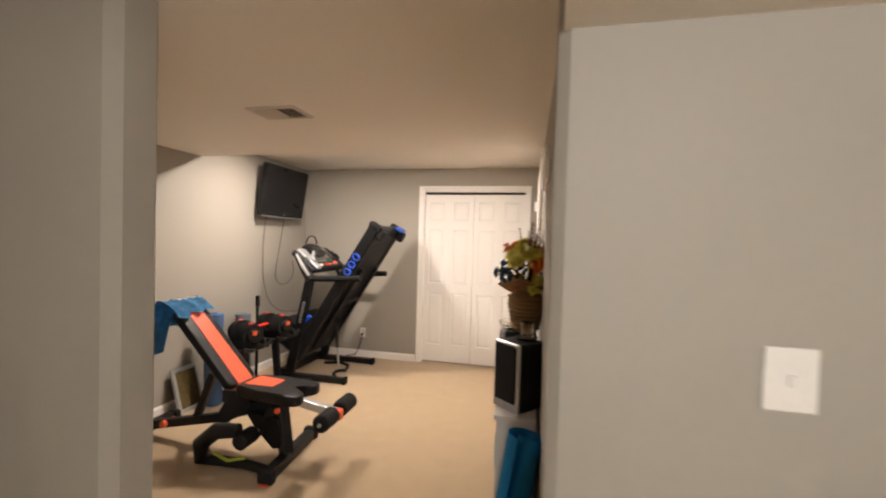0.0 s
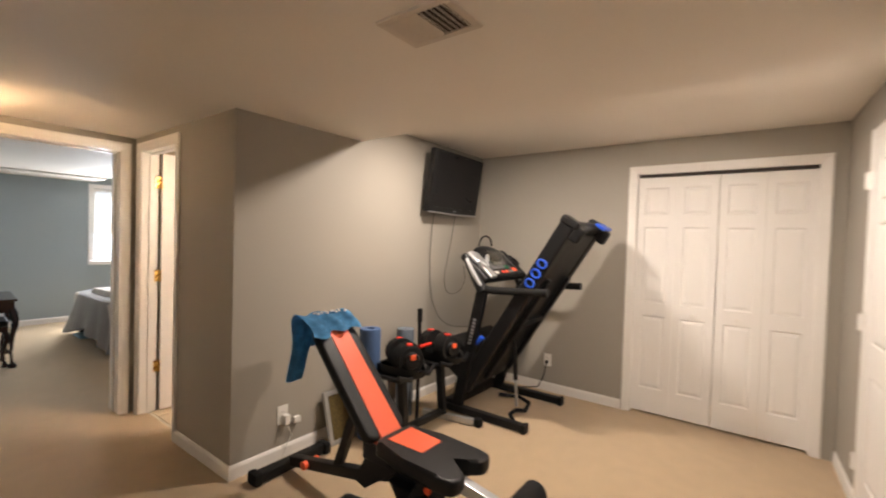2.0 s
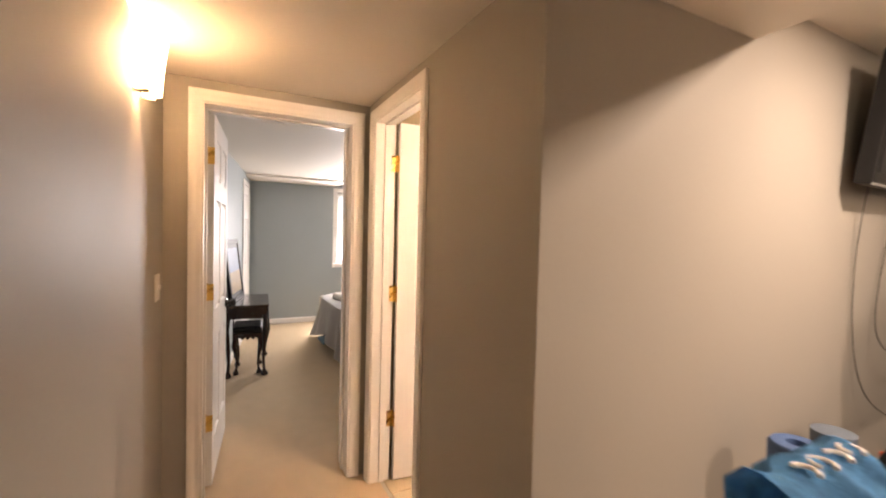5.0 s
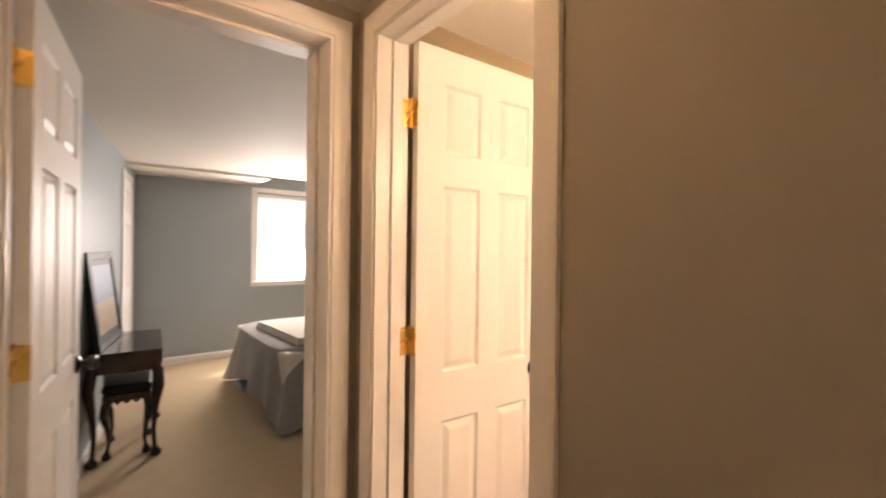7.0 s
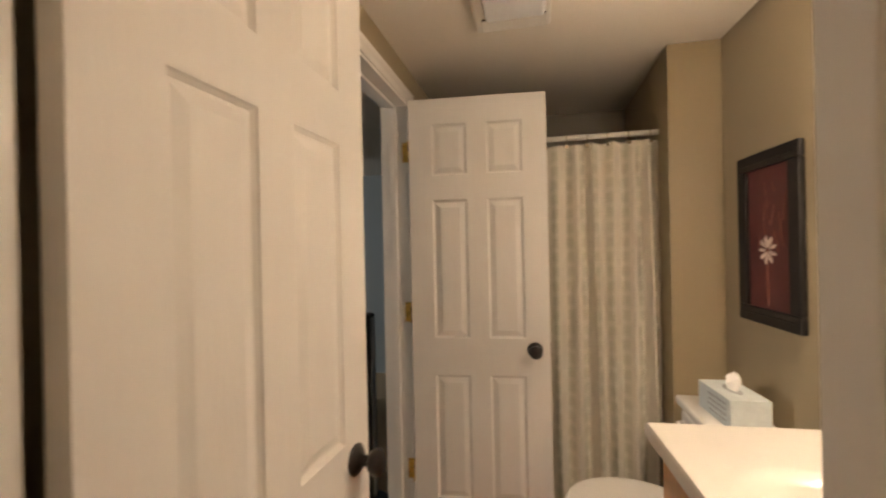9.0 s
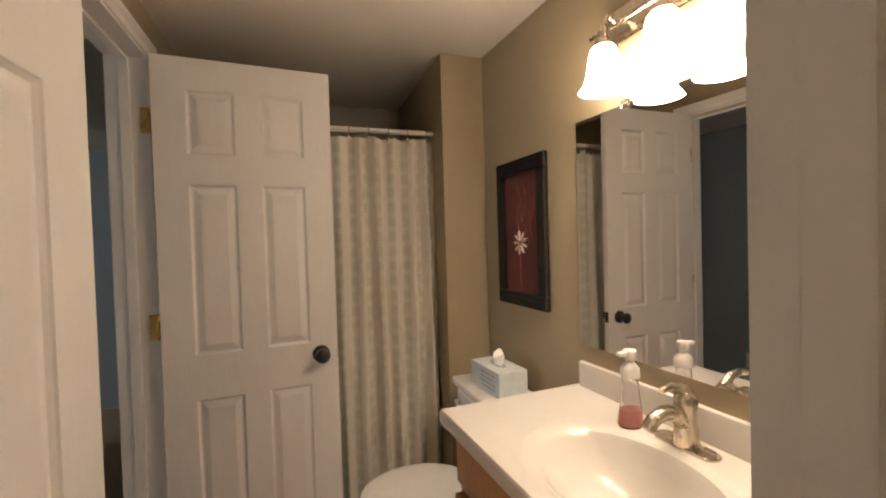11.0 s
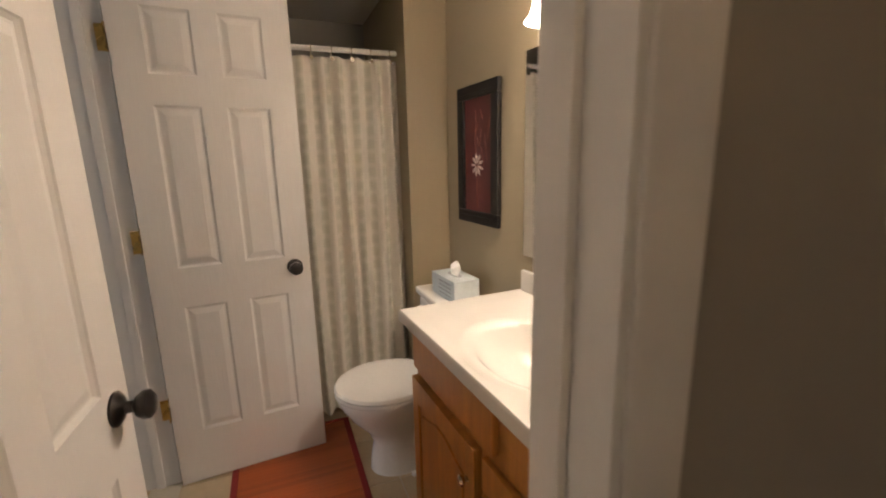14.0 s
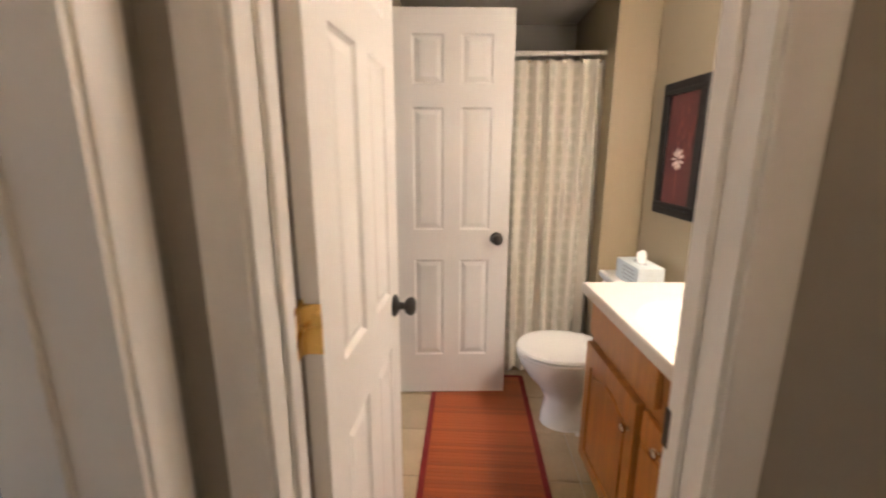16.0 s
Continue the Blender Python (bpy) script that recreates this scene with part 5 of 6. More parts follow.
part("spout", tube(bm_new(), [(-0.005, 0, 0.055), (-0.035, 0, 0.085), (-0.07, 0, 0.092), (-0.10, 0, 0.082), (-0.118, 0, 0.062)], [0.020, 0.019, 0.0165, 0.0155, 0.015], 16), NICKEL, fc)
part("lever", tube(bm_new(), [(0.012, 0, 0.122), (-0.012, 0, 0.142), (-0.045, 0, 0.148), (-0.075, 0, 0.142)], [0.012, 0.011, 0.0085, 0.007], 12), NICKEL, fc)

sb = thing("soap_bottle", RV @ pose(-0.291, 0.826, CT), "clear foaming soap bottle a third full of pink soap", "soap bottle")
part("bottle", lathe(bm_new(), [(0, 0.001), (0.033, 0.001), (0.036, 0.008), (0.028, 0.06), (0.022, 0.11), (0.021, 0.128), (0.019, 0.128), (0.020, 0.11), (0.026, 0.06), (0.033, 0.01), (0, 0.004)], 24, None, 0.8), GLASSM, sb).visible_shadow = False
part("soap", lathe(bm_new(), [(0, 0.005), (0.0325, 0.005), (0.0335, 0.012), (0.0285, 0.045), (0, 0.045)], 24, None, 0.8), PINK, sb, "pink liquid soap")
part("collar", lathe(bm_new(), [(0.0, 0.128), (0.024, 0.128), (0.024, 0.150), (0.017, 0.160), (0.011, 0.165), (0.010, 0.178), (0, 0.178)], 22), PLASTIC, sb)
part("pump_head", box(lathe(bm_new(), [(0, 0.176), (0.016, 0.176), (0.018, 0.186), (0.016, 0.197), (0, 0.198)], 20), -0.04, 0.0, -0.008, 0.008, 0.184, 0.195, 0.003), PLASTIC, sb)

mi = thing("vanity_mirror", RV, "frameless wall mirror with clear clips", "mirror")
part("glass", box(bm_new(), WX - 0.007, WX - 0.001, 0.24, 1.134, 1.004, 1.733, 0.0015), MIRROR, mi)
for y in (0.40, 0.92):
    for z in (1.004, 1.733):
        part("clip", box(bm_new(), WX - 0.013, WX - 0.001, y - 0.013, y + 0.013, z - 0.012, z + 0.012, 0.003), GLASSM, mi)

vl = thing("vanity_light", RV @ pose(0, 0, 0.05), "three-lamp vanity light with frosted bell shades", "wall lamp")
part("back_plate", box(bm_new(), WX - 0.022, WX - 0.001, 0.44, 0.97, 1.85, 1.95, 0.008), NICKEL, vl)
part("bar", tube(bm_new(), [(WX - 0.06, 0.42, 1.885), (WX - 0.06, 0.99, 1.885)], 0.008, 12), NICKEL, vl)
for y in (0.52, 0.706, 0.893):
    part("arm", tube(bm_new(), [(WX - 0.02, y, 1.90), (WX - 0.06, y, 1.885), (WX - 0.09, y, 1.90), (-0.294, y, 1.87), (-0.294, y, 1.825)], 0.007, 10), NICKEL, vl)
    part("holder", lathe(bm_new(), [(0, 0.0), (0.02, 0.0), (0.026, -0.02), (0.0, -0.022)], 18, pose(-0.294, y, 1.836)), NICKEL, vl)
    part("shade", lathe(bm_new(), [(0.025, 1.818), (0.033, 1.808), (0.040, 1.78), (0.044, 1.745), (0.052, 1.718), (0.066, 1.70), (0.063, 1.70), (0.049, 1.720), (0.041, 1.747), (0.037, 1.78), (0.029, 1.805)], 28, pose(-0.294, y, 0)), FROST, vl, "glowing frosted bell shade")

pc = thing("framed_picture", RV @ pose(WX - 0.001, 1.472, 1.381), "black framed dark red flower picture on the tan wall", "picture")
hw, hh = 0.176, 0.298
for y0, y1, z0, z1 in ((-hw, hw, hh - 0.055, hh), (-hw, hw, -hh, -hh + 0.055), (-hw, -hw + 0.055, -hh + 0.055, hh - 0.055), (hw - 0.055, hw, -hh + 0.055, hh - 0.055)):
    part("frame_rail", box(bm_new(), -0.022, -0.001, y0, y1, z0, z1, 0.005), FRAMEB, pc)
for y0, y1, z0, z1 in ((-hw + 0.03, hw - 0.03, hh - 0.036, hh - 0.03), (-hw + 0.03, hw - 0.03, -hh + 0.03, -hh + 0.036)):
    part("bead", box(bm_new(), -0.025, -0.02, y0, y1, z0, z1, 0.001), FRAMEB, pc)
part("canvas", box(bm_new(), -0.008, -0.003, -hw + 0.05, hw - 0.05, -hh + 0.05, hh - 0.05), MATRED, pc)
rng = random.Random(9)
bm = bm_new()
for k in range(9):
    a = 2 * math.pi * k / 9
    for r0, r1, wd in ((0.010, 0.050, 0.011),):
        d = Vector((0, math.cos(a), math.sin(a)))
        c = Vector((-0.0095, 0.01, -0.04))
        tube(bm, [c + d * r0, c + d * (r0 + r1) * 0.6, c + d * r1], [0.002, wd * 0.62, 0.002], 6)
part("painted_flower", bm, FLOWERW, pc, "pale painted daisy", smooth=False)
bm = bm_new()
for k in range(16):
    y, z = rng.uniform(-0.08, 0.08), rng.uniform(-0.05, 0.2)
    L = rng.uniform(0.03, 0.08)
    tube(bm, [(-0.008, y, z), (-0.0085, y + rng.uniform(-0.02, 0.02), z + L)], [0.002, 0.0008], 5)
tube(bm, [(-0.008, 0.01, -0.23), (-0.0085, 0.015, -0.13), (-0.0085, 0.01, -0.04)], 0.002, 5)
tagged(part("painted_stems", bm, material("rust_paint", (0.22, 0.07, 0.04), 0.7, vary=0.4, scale=30), pc), kind="stuff")

# toilet
TY = 1.47
to = thing("toilet", pose(0, 0, 0), "white ceramic toilet with closed lid", "toilet")


def oval(cx, cy, ax, ay, z, egg=0.0, n=36):
    return [Vector((cx + ax * math.cos(a) * (1 + (egg if math.cos(a) < 0 else 0)), cy + ay * math.sin(a), z)) for a in (2 * math.pi * k / n for k in range(n))]


def loft(loops, cap=True):
    bm = bm_new()
    vs = [[bm.verts.new(p) for p in L] for L in loops]
    for a, c in zip(vs, vs[1:]):
        for k in range(len(a)):
            j = (k + 1) % len(a)
            bm.faces.new((a[k], a[j], c[j], c[k]))
    if cap:
        bm.faces.new(vs[0][::-1])
        bm.faces.new(vs[-1])
    return bm


part("bowl", loft([oval(-0.60, TY, 0.13, 0.10, 0.0), oval(-0.60, TY, 0.125, 0.095, 0.06), oval(-0.60, TY, 0.11, 0.085, 0.14), oval(-0.615, TY, 0.125, 0.10, 0.20), oval(-0.63, TY, 0.18, 0.15, 0.28), oval(-0.635, TY, 0.21, 0.175, 0.34), oval(-0.64, TY, 0.218, 0.182, 0.375), oval(-0.64, TY, 0.214, 0.178, 0.388)]), CERAMIC, to)
part("pedestal", box(bm_new(), -0.56, -0.30, TY - 0.085, TY + 0.085, 0.0, 0.33, 0.03, 3), CERAMIC, to)
part("seat_ring", loft([oval(-0.64, TY, 0.222, 0.186, 0.389), oval(-0.64, TY, 0.226, 0.19, 0.395), oval(-0.64, TY, 0.224, 0.188, 0.407)]), CERAMIC, to)
part("lid", loft([oval(-0.64, TY, 0.222, 0.186, 0.410), oval(-0.64, TY, 0.227, 0.191, 0.416), oval(-0.64, TY, 0.220, 0.184, 0.428), oval(-0.64, TY, 0.17, 0.135, 0.434)]), CERAMIC, to)
part("tank", box(bm_new(), -0.405, WX - 0.008, TY - 0.22, TY + 0.22, 0.36, 0.725, 0.025, 3), CERAMIC, to)
part("tank_lid", box(bm_new(), -0.418, WX - 0.004, TY - 0.232, TY + 0.232, 0.727, 0.762, 0.010, 3), CERAMIC, to)
part("flush_lever", tube(bm_new(), [(-0.405, TY + 0.17, 0.67), (-0.425, TY + 0.17, 0.67), (-0.43, TY + 0.12, 0.66), (-0.43, TY + 0.09, 0.655)], [0.01, 0.008, 0.006, 0.007], 10), CERAMIC, to)
for s in (-1, 1):
    part("bolt_cap", lathe(bm_new(), [(0.014, 0), (0.013, 0.012), (0, 0.018)], 14, pose(-0.56, TY + s * 0.115, 0.0)), CERAMIC, to)
    part("seat_hinge", tube(bm_new(), [(-0.425, TY + s * 0.06, 0.41), (-0.425, TY + s * 0.1, 0.41)], 0.012, 10), CERAMIC, to)

tb = thing("tissue_box", pose(-0.30, 1.475, 0.762, 0, 0, 4), "pale blue tissue box on the toilet tank", "tissue box")
part("box", box(bm_new(), -0.062, 0.062, -0.115, 0.115, 0.0, 0.098, 0.003), TISSUEB, tb)
part("opening", prism(bm_new(), [(0.02 * math.cos(a), 0.055 * math.sin(a)) for a in (2 * math.pi * k / 20 for k in range(20))], 0.0975, 0.0995), CARDTXT, tb)
for k in range(4):
    part("printed_line", box(bm_new(), -0.0635, -0.0615, -0.085 + 0.0 * k, 0.03 + 0.01 * (k % 2), 0.02 + 0.018 * k, 0.026 + 0.018 * k), CARDTXT, tb)
bm = bm_new()
pts = []
for k in range(9):
    a = 2 * math.pi * k / 9
    pts.append((bm.verts.new((0.010 * math.cos(a), 0.03 * math.sin(a), 0.098)), bm.verts.new((0.006 + 0.022 * math.cos(a) * (1 + 0.5 * (k % 2)), 0.026 * math.sin(a), 0.135 + 0.012 * math.sin(3 * a))), bm.verts.new((0.004 * math.cos(a) + 0.01, 0.008 * math.sin(a), 0.15 + 0.006 * (k % 3)))))
for k in range(9):
    j = (k + 1) % 9
    for i in (0, 1):
        bm.faces.new((pts[k][i], pts[j][i], pts[j][i + 1], pts[k][i + 1]))
part("tissue", bm, PAPER, tb, "crumpled white tissue")

# shower curtain
rod = thing("curtain_rod", pose(0, 0, 0), "white tension rod across the shower", "curtain rod")
part("tube", tube(bm_new(), [(-1.523, 1.95, 1.885), (-0.197, 1.95, 1.885)], 0.0125, 14), PLASTIC, rod)
part("end_cup", tube(bm_new(), [(-0.225, 1.95, 1.885), (-0.197, 1.95, 1.885)], 0.019, 14), PLASTIC, rod)
CUR = material("sage_striped_curtain", (0.76, 0.72, 0.64), 0.85, vary=0.05, scale=20, bump=0.25, bump_scale=220)
nt = CUR.node_tree
tc = nt.nodes.new("ShaderNodeTexCoord")
sepx = nt.nodes.new("ShaderNodeSeparateXYZ")
nt.links.new(tc.outputs["UV"], sepx.inputs[0])


def wave(socket, freq, lo, hi):
    m1 = nt.nodes.new("ShaderNodeMath")
    m1.operation = "MULTIPLY"
    m1.inputs[1].default_value = freq
    nt.links.new(socket, m1.inputs[0])
    m2 = nt.nodes.new("ShaderNodeMath")
    m2.operation = "SINE"
    nt.links.new(m1.outputs[0], m2.inputs[0])
    r = nt.nodes.new("ShaderNodeMapRange")
    r.interpolation_type = "SMOOTHSTEP"
    r.inputs["From Min"].default_value, r.inputs["From Max"].default_value = lo, hi
    nt.links.new(m2.outputs[0], r.inputs[0])
    return r.outputs[0]


stripes = wave(sepx.outputs[0], 2 * math.pi * 20, -0.15, 0.45)
blocks = wave(sepx.outputs[1], 2 * math.pi * 26, -2.2, 0.5)
mm = nt.nodes.new("ShaderNodeMath")
mm.operation = "MULTIPLY"
nt.links.new(stripes, mm.inputs[0])
nt.links.new(blocks, mm.inputs[1])
base_link = nt.nodes["Principled BSDF"].inputs["Base Color"].links[0]
src = base_link.from_socket
mx = nt.nodes.new("ShaderNodeMix")
mx.data_type = "RGBA"
nt.links.new(mm.outputs[0], mx.inputs[0])
nt.links.new(src, mx.inputs[6])
mx.inputs[7].default_value = (0.63, 0.61, 0.52, 1)
nt.links.new(mx.outputs[2], nt.nodes["Principled BSDF"].inputs["Base Color"])
cu = thing("shower_curtain", pose(0, 0, 0), "cream shower curtain with sage woven stripes", "shower curtain")
bm = bm_new()
uv = bm.loops.layers.uv.new("uv")
nx, nz = 220, 30
grid = []
for i in range(nx + 1):
    u = i / nx
    col = []
    for k in range(nz + 1):
        v = k / nz
        amp = 0.018 + 0.012 * (1 - v)
        x = -1.50 + 1.25 * u + 0.006 * math.sin(31 * u + 3 * v)
        y = 1.945 + amp * math.sin(2 * math.pi * 15 * u + 0.5 * math.sin(7 * u)) + 0.01 * math.sin(2 * math.pi * 5.3 * u + 2 * v) - 0.012 * (1 - v)
        z = 0.045 + v * 1.81 - 0.008 * abs(math.sin(math.pi * 11 * u)) * v ** 6
        col.append(bm.verts.new((x, y, z)))
    grid.append(col)
for i in range(nx):
    for k in range(nz):
        f = bm.faces.new((grid[i][k], grid[i + 1][k], grid[i + 1][k + 1], grid[i][k + 1]))
        for lp, (a, c) in zip(f.loops, ((i, k), (i + 1, k), (i + 1, k + 1), (i, k + 1))):
            lp[uv].uv = (a / nx, c / nz)
part("cloth", bm, CUR, cu)
for k in range(12):
    x = -1.45 + 0.0925 * k
    part("ring", tube(bm_new(), [(x, 1.95 + 0.021 * math.cos(a), 1.872 + 0.030 * math.sin(a)) for a in (2 * math.pi * j / 14 for j in range(15))], 0.0022, 6, cap=False), NICKEL, cu, "thin metal curtain ring")
    part("grommet", tube(bm_new(), [(x, 1.918, 1.838), (x, 1.924, 1.838)], 0.009, 12), NICKEL, cu)
part("liner", box(bm_new(), -0.425, -0.392, 1.965, 1.97, 0.06, 1.85), PLASTIC, cu, "white inner liner edge")

bf = thing("bath_fan", pose(-1.02, 1.33, BATH_C), "white square ceiling fan cover with louvres and a lens", "ceiling fan cover")
part("rim", box(bm_new(), -0.135, 0.135, -0.135, 0.135, -0.018, 0.001, 0.006, 3), PLASTIC, bf)
part("lens", box(bm_new(), -0.095, 0.115, -0.10, 0.03, -0.040, -0.016, 0.012, 3), material("frosted_fan_lens", (0.72, 0.74, 0.77), 0.3, vary=0.03), bf, "pale frosted lens")
# shade between the louvres put in as a dark sheet
part("grille_back", box(bm_new(), -0.11, 0.118, 0.04, 0.118, -0.022, -0.017), GAPSHADE, bf)
lv = mesh_of("louvre", box(bm_new(), -0.112, 0.12, -0.0045, 0.0045, -0.028, -0.020, 0.001, 1), PLASTIC, False)
for k in range(6):
    o = new("louvre", lv)
    o.parent = bf
    o.location = (0, 0.045 + 0.0135 * k, 0)

# bamboo mat
rug = thing("bamboo_mat", pose(-1.04, 1.11, 0.002), "reddish bamboo slat mat with maroon border", "mat")
sl = mesh_of("slat", box(bm_new(), -0.262, 0.262, -0.0107, 0.0107, 0.001, 0.008, 0.0008, 1), BAMBOO, False)
for k in range(72):
    o = new("slat", sl)
    o.parent = rug
    o.location = (0, -0.785 + 0.0218 * k, 0)
for s in (-1, 1):
    part("border", box(bm_new(), s * 0.262 - 0.014, s * 0.262 + 0.014, -0.80, 0.79, 0.0, 0.0105, 0.003), MAROON, rug, "maroon cloth border")
part("border", box(bm_new(), -0.262, 0.262, 0.776, 0.795, 0.0005, 0.0108, 0.003), MAROON, rug, "maroon cloth border")

# ---- the bedroom ----
wn_ = thing("window_1", pose(BX, 1.235, 1.505), "white framed bedroom window behind a lowered blind", "window", kind="structure")
for y0, y1, z0, z1 in ((-0.43, 0.43, 0.575, 0.64), (-0.43, 0.43, -0.64, -0.575), (-0.43, -0.365, -0.575, 0.575), (0.365, 0.43, -0.575, 0.575)):
    part("window_frame", box(bm_new(), -0.01, 0.016, y0, y1, z0, z1, 0.004), TRIM, wn_)
part("window_sill", box(bm_new(), -0.14, 0.035, -0.43, 0.43, -0.60, -0.577, 0.004), TRIM, wn_)
for y0, y1, z0, z1 in ((-0.365, 0.365, -0.575, -0.53), (-0.365, 0.365, 0.53, 0.575), (-0.365, -0.325, -0.53, 0.53), (0.325, 0.365, -0.53, 0.53)):
    part("sash", box(bm_new(), -0.12, -0.085, y0, y1, z0, z1, 0.003), TRIM, wn_)
for z0, z1 in ((-0.53, 0.53),):
    pn = part("pane", box(bm_new(), -0.105, -0.101, -0.325, 0.325, z0, z1), GLASSM, wn_)
    pn.visible_shadow = False
bl = thing("window_blind", pose(BX - 0.04, 1.235, 2.075), "white slatted blind let down over most of the window", "blind")
part("head_rail", box(bm_new(), -0.02, 0.02, -0.355, 0.355, -0.045, -0.002, 0.003), PLASTIC, bl)
sm = mesh_of("slat", box(bm_new(), -0.022, 0.022, -0.352, 0.352, -0.0012, 0.0012), PLASTIC, False)
for k in range(25):
    o = new("slat", sm)
    o.parent = bl
    o.matrix_local = pose(0, 0, -0.06 - 0.026 * k, 0, 28, 0)
part("bottom_rail", box(bm_new(), -0.016, 0.016, -0.352, 0.352, -0.726, -0.708, 0.003), PLASTIC, bl)
for y in (-0.25, 0.25):
    part("cord", tube(bm_new(), [(0.0, y, -0.04), (0.0, y, -0.708)], 0.0015, 5), PLASTIC, bl)

# bed with a draped spread
bed = thing("bed", pose(0, 0, 0), "bed under a grey draped bedspread", "bed")
bm = bm_new()
n, loops = 160, []
bx0, bx1, by0, by1 = -5.0, -3.42, 0.36, 2.45
for level, (z, out) in enumerate(((0.03, 0.05), (0.2, 0.035), (0.4, 0.02), (0.53, 0.006), (0.585, -0.01), (0.605, -0.05), (0.61, -0.2))):
    L = []
    for k in range(n):
        t = k / n * 4
        s, f = int(t), t - int(t)
        cx, cy = (bx0 + bx1) / 2, (by0 + by1) / 2
        hx, hy = (bx1 - bx0) / 2 + out, (by1 - by0) / 2 + out
        c = [(-1 + 2 * f, -1), (1, -1 + 2 * f), (1 - 2 * f, 1), (-1, 1 - 2 * f)][s]
        e = max(abs(c[0]), abs(c[1]))
        rr = (c[0] ** 6 + c[1] ** 6) ** (1 / 6)
        wav = 0.035 * (1 - min(1, z / 0.55)) * math.sin(k * 0.62 + 1.3 * math.sin(k * 0.17))
        corner = max(0.0, abs(c[0]) + abs(c[1]) - 1.75) * 0.55 * (1 - z / 0.62)
        L.append(Vector((cx + c[0] / rr * (hx + wav + corner), cy + c[1] / rr * (hy + wav + corner), z + (0.018 * math.sin(k * 0.21) + 0.20 * (1 - min(1.0, abs(c[0] * c[1]) * 1.15)) if z < 0.1 else 0.09 * (1 - min(1.0, abs(c[0] * c[1]) * 1.15)) if z < 0.25 else 0))))
    loops.append(L)
part("bedspread", loft(loops), BEDSPREAD, bed, "grey draped bedspread")
part("mattress", box(bm_new(), bx0 + 0.03, bx1 - 0.03, by0 + 0.03, by1 - 0.03, 0.25, 0.58, 0.04, 3), LINEN, bed)
for x in (bx0 + 0.1, bx1 - 0.1):
    for y in (by0 + 0.1, by1 - 0.1):
        part("leg", tube(bm_new(), [(x, y, 0.0), (x, y, 0.26)], 0.025, 10), MAHOG, bed)
fl = thing("folded_blanket", pose(-4.05, 0.82, 0.612, 0, 0, 3), "cream folded blanket on the bed", "blanket")
for k in range(3):
    part("fold", box(bm_new(), -0.5 + 0.01 * k, 0.5 - 0.012 * k, -0.33 + 0.008 * k, 0.33, 0.019 * k, 0.019 * k + 0.0185, 0.009, 3), LINEN, fl)
bn = thing("blue_bin", pose(-2.62, 0.42, 0), "small blue plastic bin by the bed", "bin")
part("tub", lathe(bm_new(), [(0, 0.0), (0.10, 0.0), (0.13, 0.32), (0.135, 0.33), (0.125, 0.33), (0.095, 0.01), (0, 0.01)], 24), material("pale_blue_plastic", (0.16, 0.24, 0.34), 0.4), bn)

mt2 = thing("floor_cushion", pose(-4.72, 0.42, 0), "pale blue flat cushion lying under the bed edge", "cushion")
part("pad", box(bm_new(), -0.16, 0.16, -0.06, 0.16, 0.0, 0.045, 0.02, 3), material("pale_blue_cloth", (0.25, 0.36, 0.45), 0.9, vary=0.1, scale=20, bump=0.3), mt2)

# writing table with cabriole legs and its stool


def cabriole(h, s=1.0, sx=1, sy=1):
    bm = bm_new()
    prof = [(0.0, 0.0, 0.030), (0.004, 0.03, 0.026), (0.0, 0.06, 0.014), (-0.004, 0.16 * h / 0.6, 0.014), (0.002, 0.32 * h / 0.6, 0.021), (0.014, 0.46 * h / 0.6, 0.031), (0.008, 0.56 * h / 0.6, 0.032), (0.0, h, 0.028)]
    tube(bm, [(o * sx * 1.6, o * sy * 1.6, z) for o, z, r in prof], [r * s for o, z, r in prof], 12)
    lathe(bm, [(0, 0), (0.03 * s, 0.0), (0.036 * s, 0.015), (0.028 * s, 0.035), (0, 0.04)], 14, pose(0.006 * sx, 0.006 * sy, 0))
    return bm


DT = Matrix.Translation((-4.0, -0.525, 0)) @ Matrix.Rotation(radians(-4), 4, "Z")
de = thing("writing_table", DT, "dark mahogany writing table with cabriole legs", "table")
part("top", box(bm_new(), -0.40, 0.40, -0.20, 0.20, 0.678, 0.702, 0.008, 3), MAHOG, de)
for y in (-0.172, 0.172):
    part("apron", box(bm_new(), -0.36, 0.36, y - 0.01, y + 0.01, 0.565, 0.678, 0.003), MAHOG, de)
for x in (-0.365, 0.365):
    part("apron", box(bm_new(), x - 0.01, x + 0.01, -0.165, 0.165, 0.565, 0.678, 0.003), MAHOG, de)
for sx in (-1, 1):
    for sy in (-1, 1):
        lg = part("leg", cabriole(0.60, 1.0, sx, sy), MAHOG, de)
        lg.matrix_local = pose(sx * 0.355, sy * 0.16, 0)
st = thing("stool", DT @ pose(0.13, 0.01, 0), "dark mahogany stool with black cushion under the table", "stool")
part("cushion", box(bm_new(), -0.19, 0.19, -0.135, 0.135, 0.415, 0.475, 0.025, 3), BLACKV, st)
part("seat_rail", box(bm_new(), -0.185, 0.185, -0.13, 0.13, 0.365, 0.415, 0.006), MAHOG, st)
for k in range(5):
    part("scallop", tube(bm_new(), [(0.186, -0.10 + 0.05 * k, 0.368), (0.178, -0.10 + 0.05 * k, 0.368)], 0.018, 12), MAHOG, st)
for sx in (-1, 1):
    for sy in (-1, 1):
        lg = part("leg", cabriole(0.37, 0.8, sx, sy), MAHOG, st)
        lg.matrix_local = pose(sx * 0.15, sy * 0.10, 0)
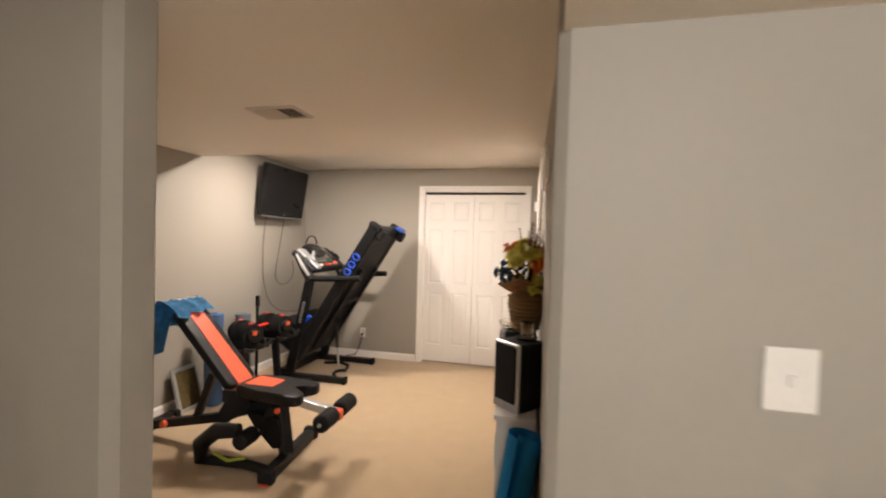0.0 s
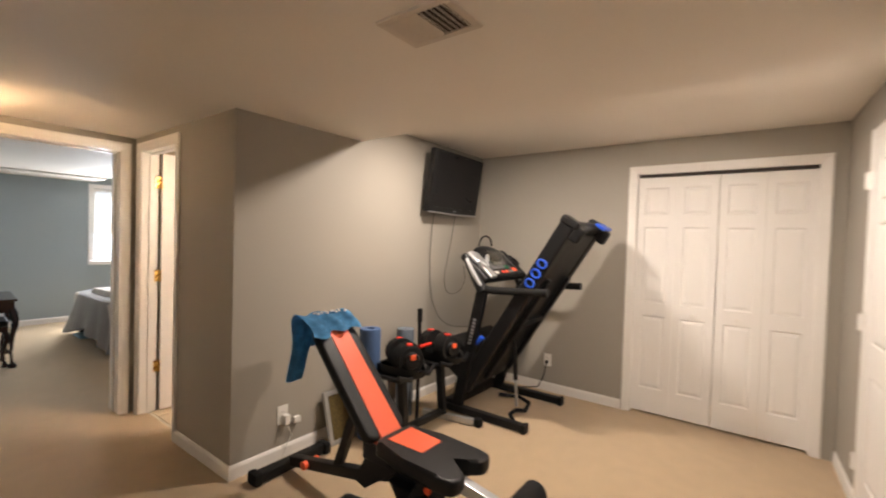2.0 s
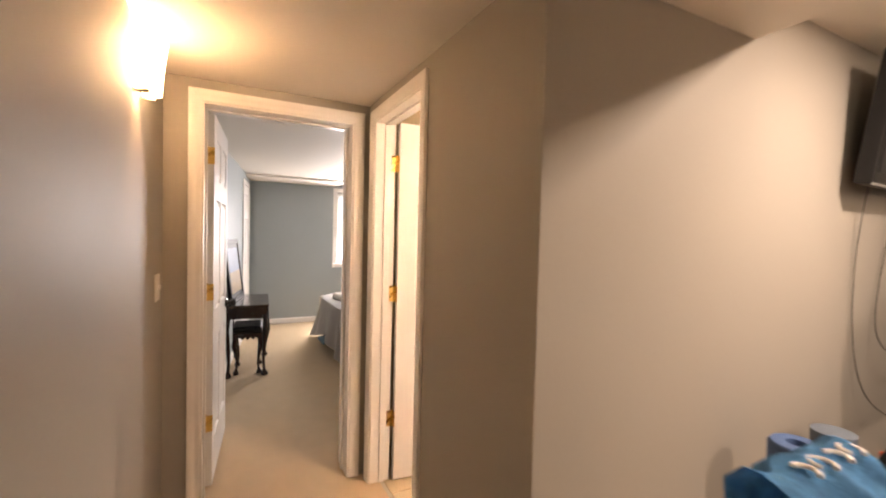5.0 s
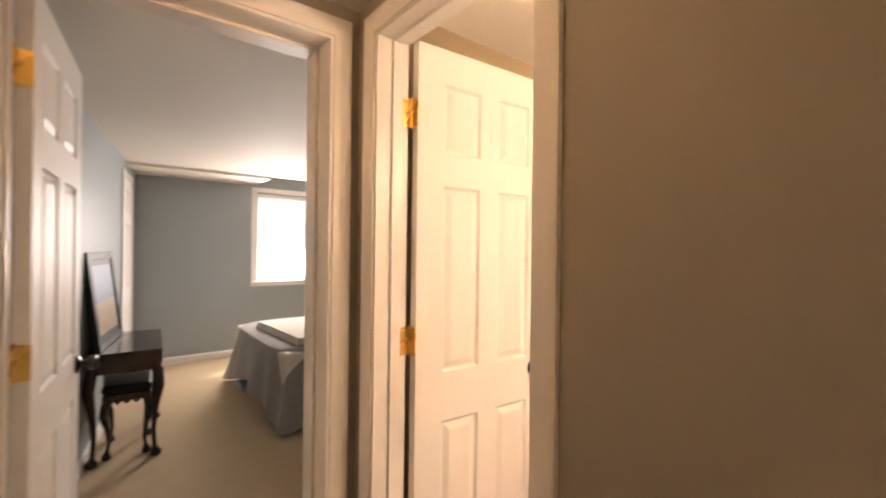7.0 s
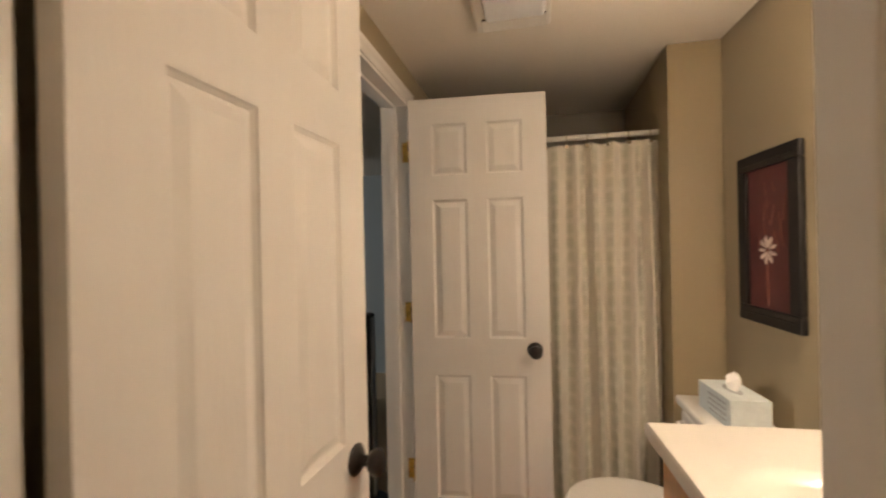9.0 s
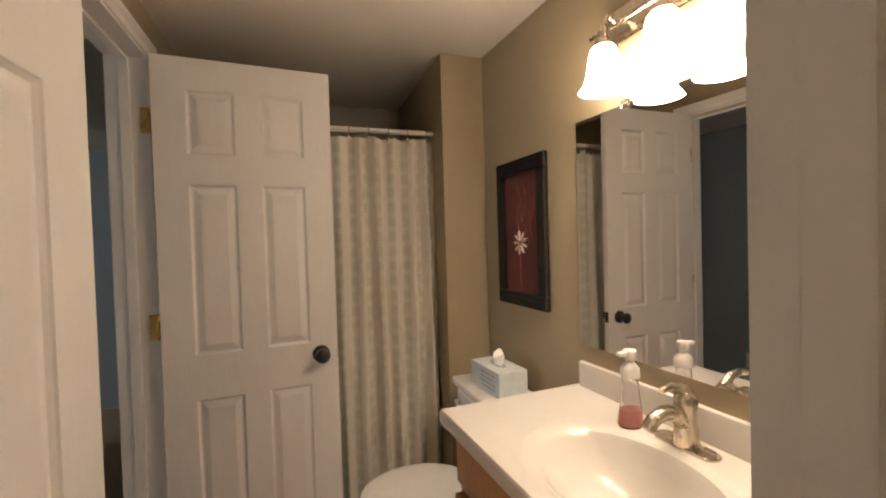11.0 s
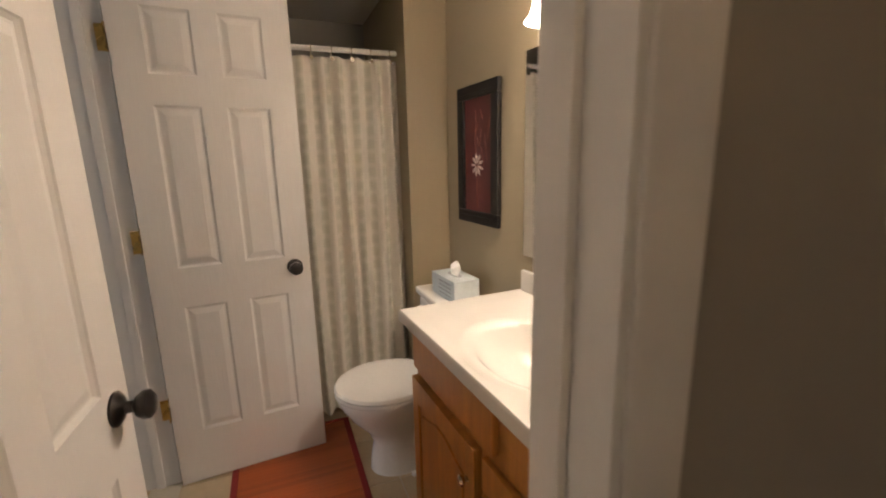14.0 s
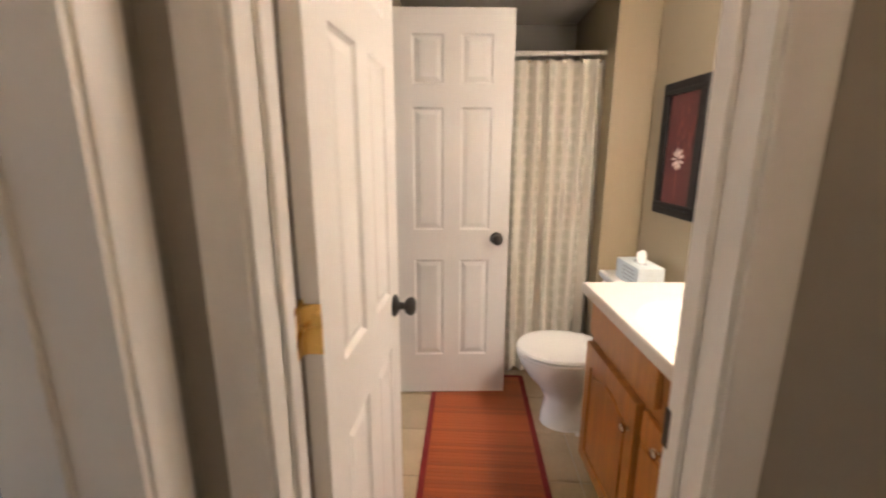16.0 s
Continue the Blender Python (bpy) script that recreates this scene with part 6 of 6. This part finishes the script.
# framed picture propped on the table against the wall
pm = Matrix.Translation((-3.98, -0.62, 0.703)) @ Matrix.Rotation(radians(-11), 4, "Z") @ Matrix.Rotation(radians(7), 4, "X")
pp = thing("propped_picture", pm, "dark framed beach picture propped on the table", "picture")
for x0, x1, z0, z1 in ((-0.33, 0.33, 0, 0.05), (-0.33, 0.33, 0.58, 0.63), (-0.33, -0.28, 0.05, 0.58), (0.28, 0.33, 0.05, 0.58)):
    part("frame_rail", box(bm_new(), x0, x1, -0.02, 0.012, z0, z1, 0.004), FRAMEB, pp)
part("mount", box(bm_new(), -0.28, 0.28, -0.01, 0.002, 0.05, 0.58), FRAMEB, pp)
part("painted_sky", box(bm_new(), -0.24, 0.24, -0.005, 0.0045, 0.30, 0.54), material("slate_sky_paint", (0.10, 0.15, 0.26), 0.5, vary=0.3, scale=12), pp)
part("painted_sand", box(bm_new(), -0.24, 0.24, -0.005, 0.0045, 0.09, 0.30), material("sand_paint", (0.34, 0.22, 0.10), 0.5, vary=0.4, scale=14), pp)

# closet door on the slanted wall near the corner
cm = Matrix.Translation((-5.86, -0.452, 0)) @ Matrix.Rotation(math.atan2(-0.39, 2.79), 4, "Z")
cd_ = thing("door_9", cm, "white closed closet door in the bedroom wall", "door", kind="structure")
part("leaf", panel_leaf(bm_new(), 0.60, 2.02, 0.02, [(0.10, 0.27), (0.33, 0.50)], [(0.235, 0.79), (0.955, 1.575), (1.685, 1.90)], pose(0.06, 0.0, 0.01)), DOORW, cd_)
for x0, x1 in ((0.0, 0.058), (0.662, 0.72)):
    part("casing", box(bm_new(), x0, x1, -0.006, 0.018, 0, 2.09, 0.004), TRIM, cd_)
part("casing", box(bm_new(), 0.058, 0.662, -0.006, 0.0175, 2.034, 2.0895, 0.004), TRIM, cd_)

tf = thing("tower_speaker", pose(-1.87, 1.97, 0), "slim black tower with a silver front strip", "tower speaker")
part("base", lathe(bm_new(), [(0, 0), (0.125, 0.0), (0.125, 0.012), (0.10, 0.026), (0.04, 0.034), (0, 0.034)], 28), BLACKP, tf)
part("column", box(bm_new(), -0.05, 0.05, -0.055, 0.055, 0.03, 1.03, 0.02, 3), BLACKP, tf)
part("front_strip", box(bm_new(), 0.046, 0.056, -0.022, 0.022, 0.06, 1.01, 0.004), STEEL, tf, "silver perforated strip")


# pale overcast distance outside the window
GLOW = material("overcast_distance", (0.9, 0.93, 0.97), 1.0, vary=0.03, scale=0.5, emit=(0.86, 0.93, 1.0), strength=2.4)
solid("backdrop", box(bm_new(), -9.05, -9.0, -4.0, 7.0, -1.0, 3.6), GLOW, "pale overcast distance outside the window", "backdrop")
solid("ground", box(bm_new(), -9.0, -6.25, -4.0, 7.0, -0.3, -0.05), material("pale_gravel", (0.45, 0.44, 0.42), 0.95, vary=0.3, scale=30, bump=0.6), "pale gravel ground outside the window", "ground")
# ---- bathroom floor tiles ----
floor_b = bpy.data.objects["floor_bath"]
tile_mesh = mesh_of("tile", box(bm_new(), -0.157, 0.157, -0.157, 0.157, -0.006, 0.002, 0.002, 1), TILE, False)
xs_ = [(-1.52, -1.268), (-1.262, -0.948), (-0.942, -0.628), (-0.622, -0.308), (-0.302, -0.07)]
for a, c in xs_:
    for k in range(-1, 8):
        y0, y1 = 0.083 + 0.32 * k, 0.397 + 0.32 * k
        y0, y1 = max(y0, 0.062), min(y1, 2.66)
        if y1 - y0 < 0.03:
            continue
        if abs((c - a) - 0.314) < 0.001 and abs((y1 - y0) - 0.314) < 0.001:
            me = tile_mesh
            o = new("tile", me)
            o.location = ((a + c) / 2, (y0 + y1) / 2, 0)
        else:
            o = new("tile", mesh_of("tile", box(bm_new(), -(c - a) / 2, (c - a) / 2, -(y1 - y0) / 2, (y1 - y0) / 2, -0.006, 0.002, 0.002, 1), TILE, False))
            o.location = ((a + c) / 2, (y0 + y1) / 2, 0)
        o.parent = floor_b
for a, c in (((-0.189, 1.797), (-0.154, 1.15)),):
    baseboard(a, c)
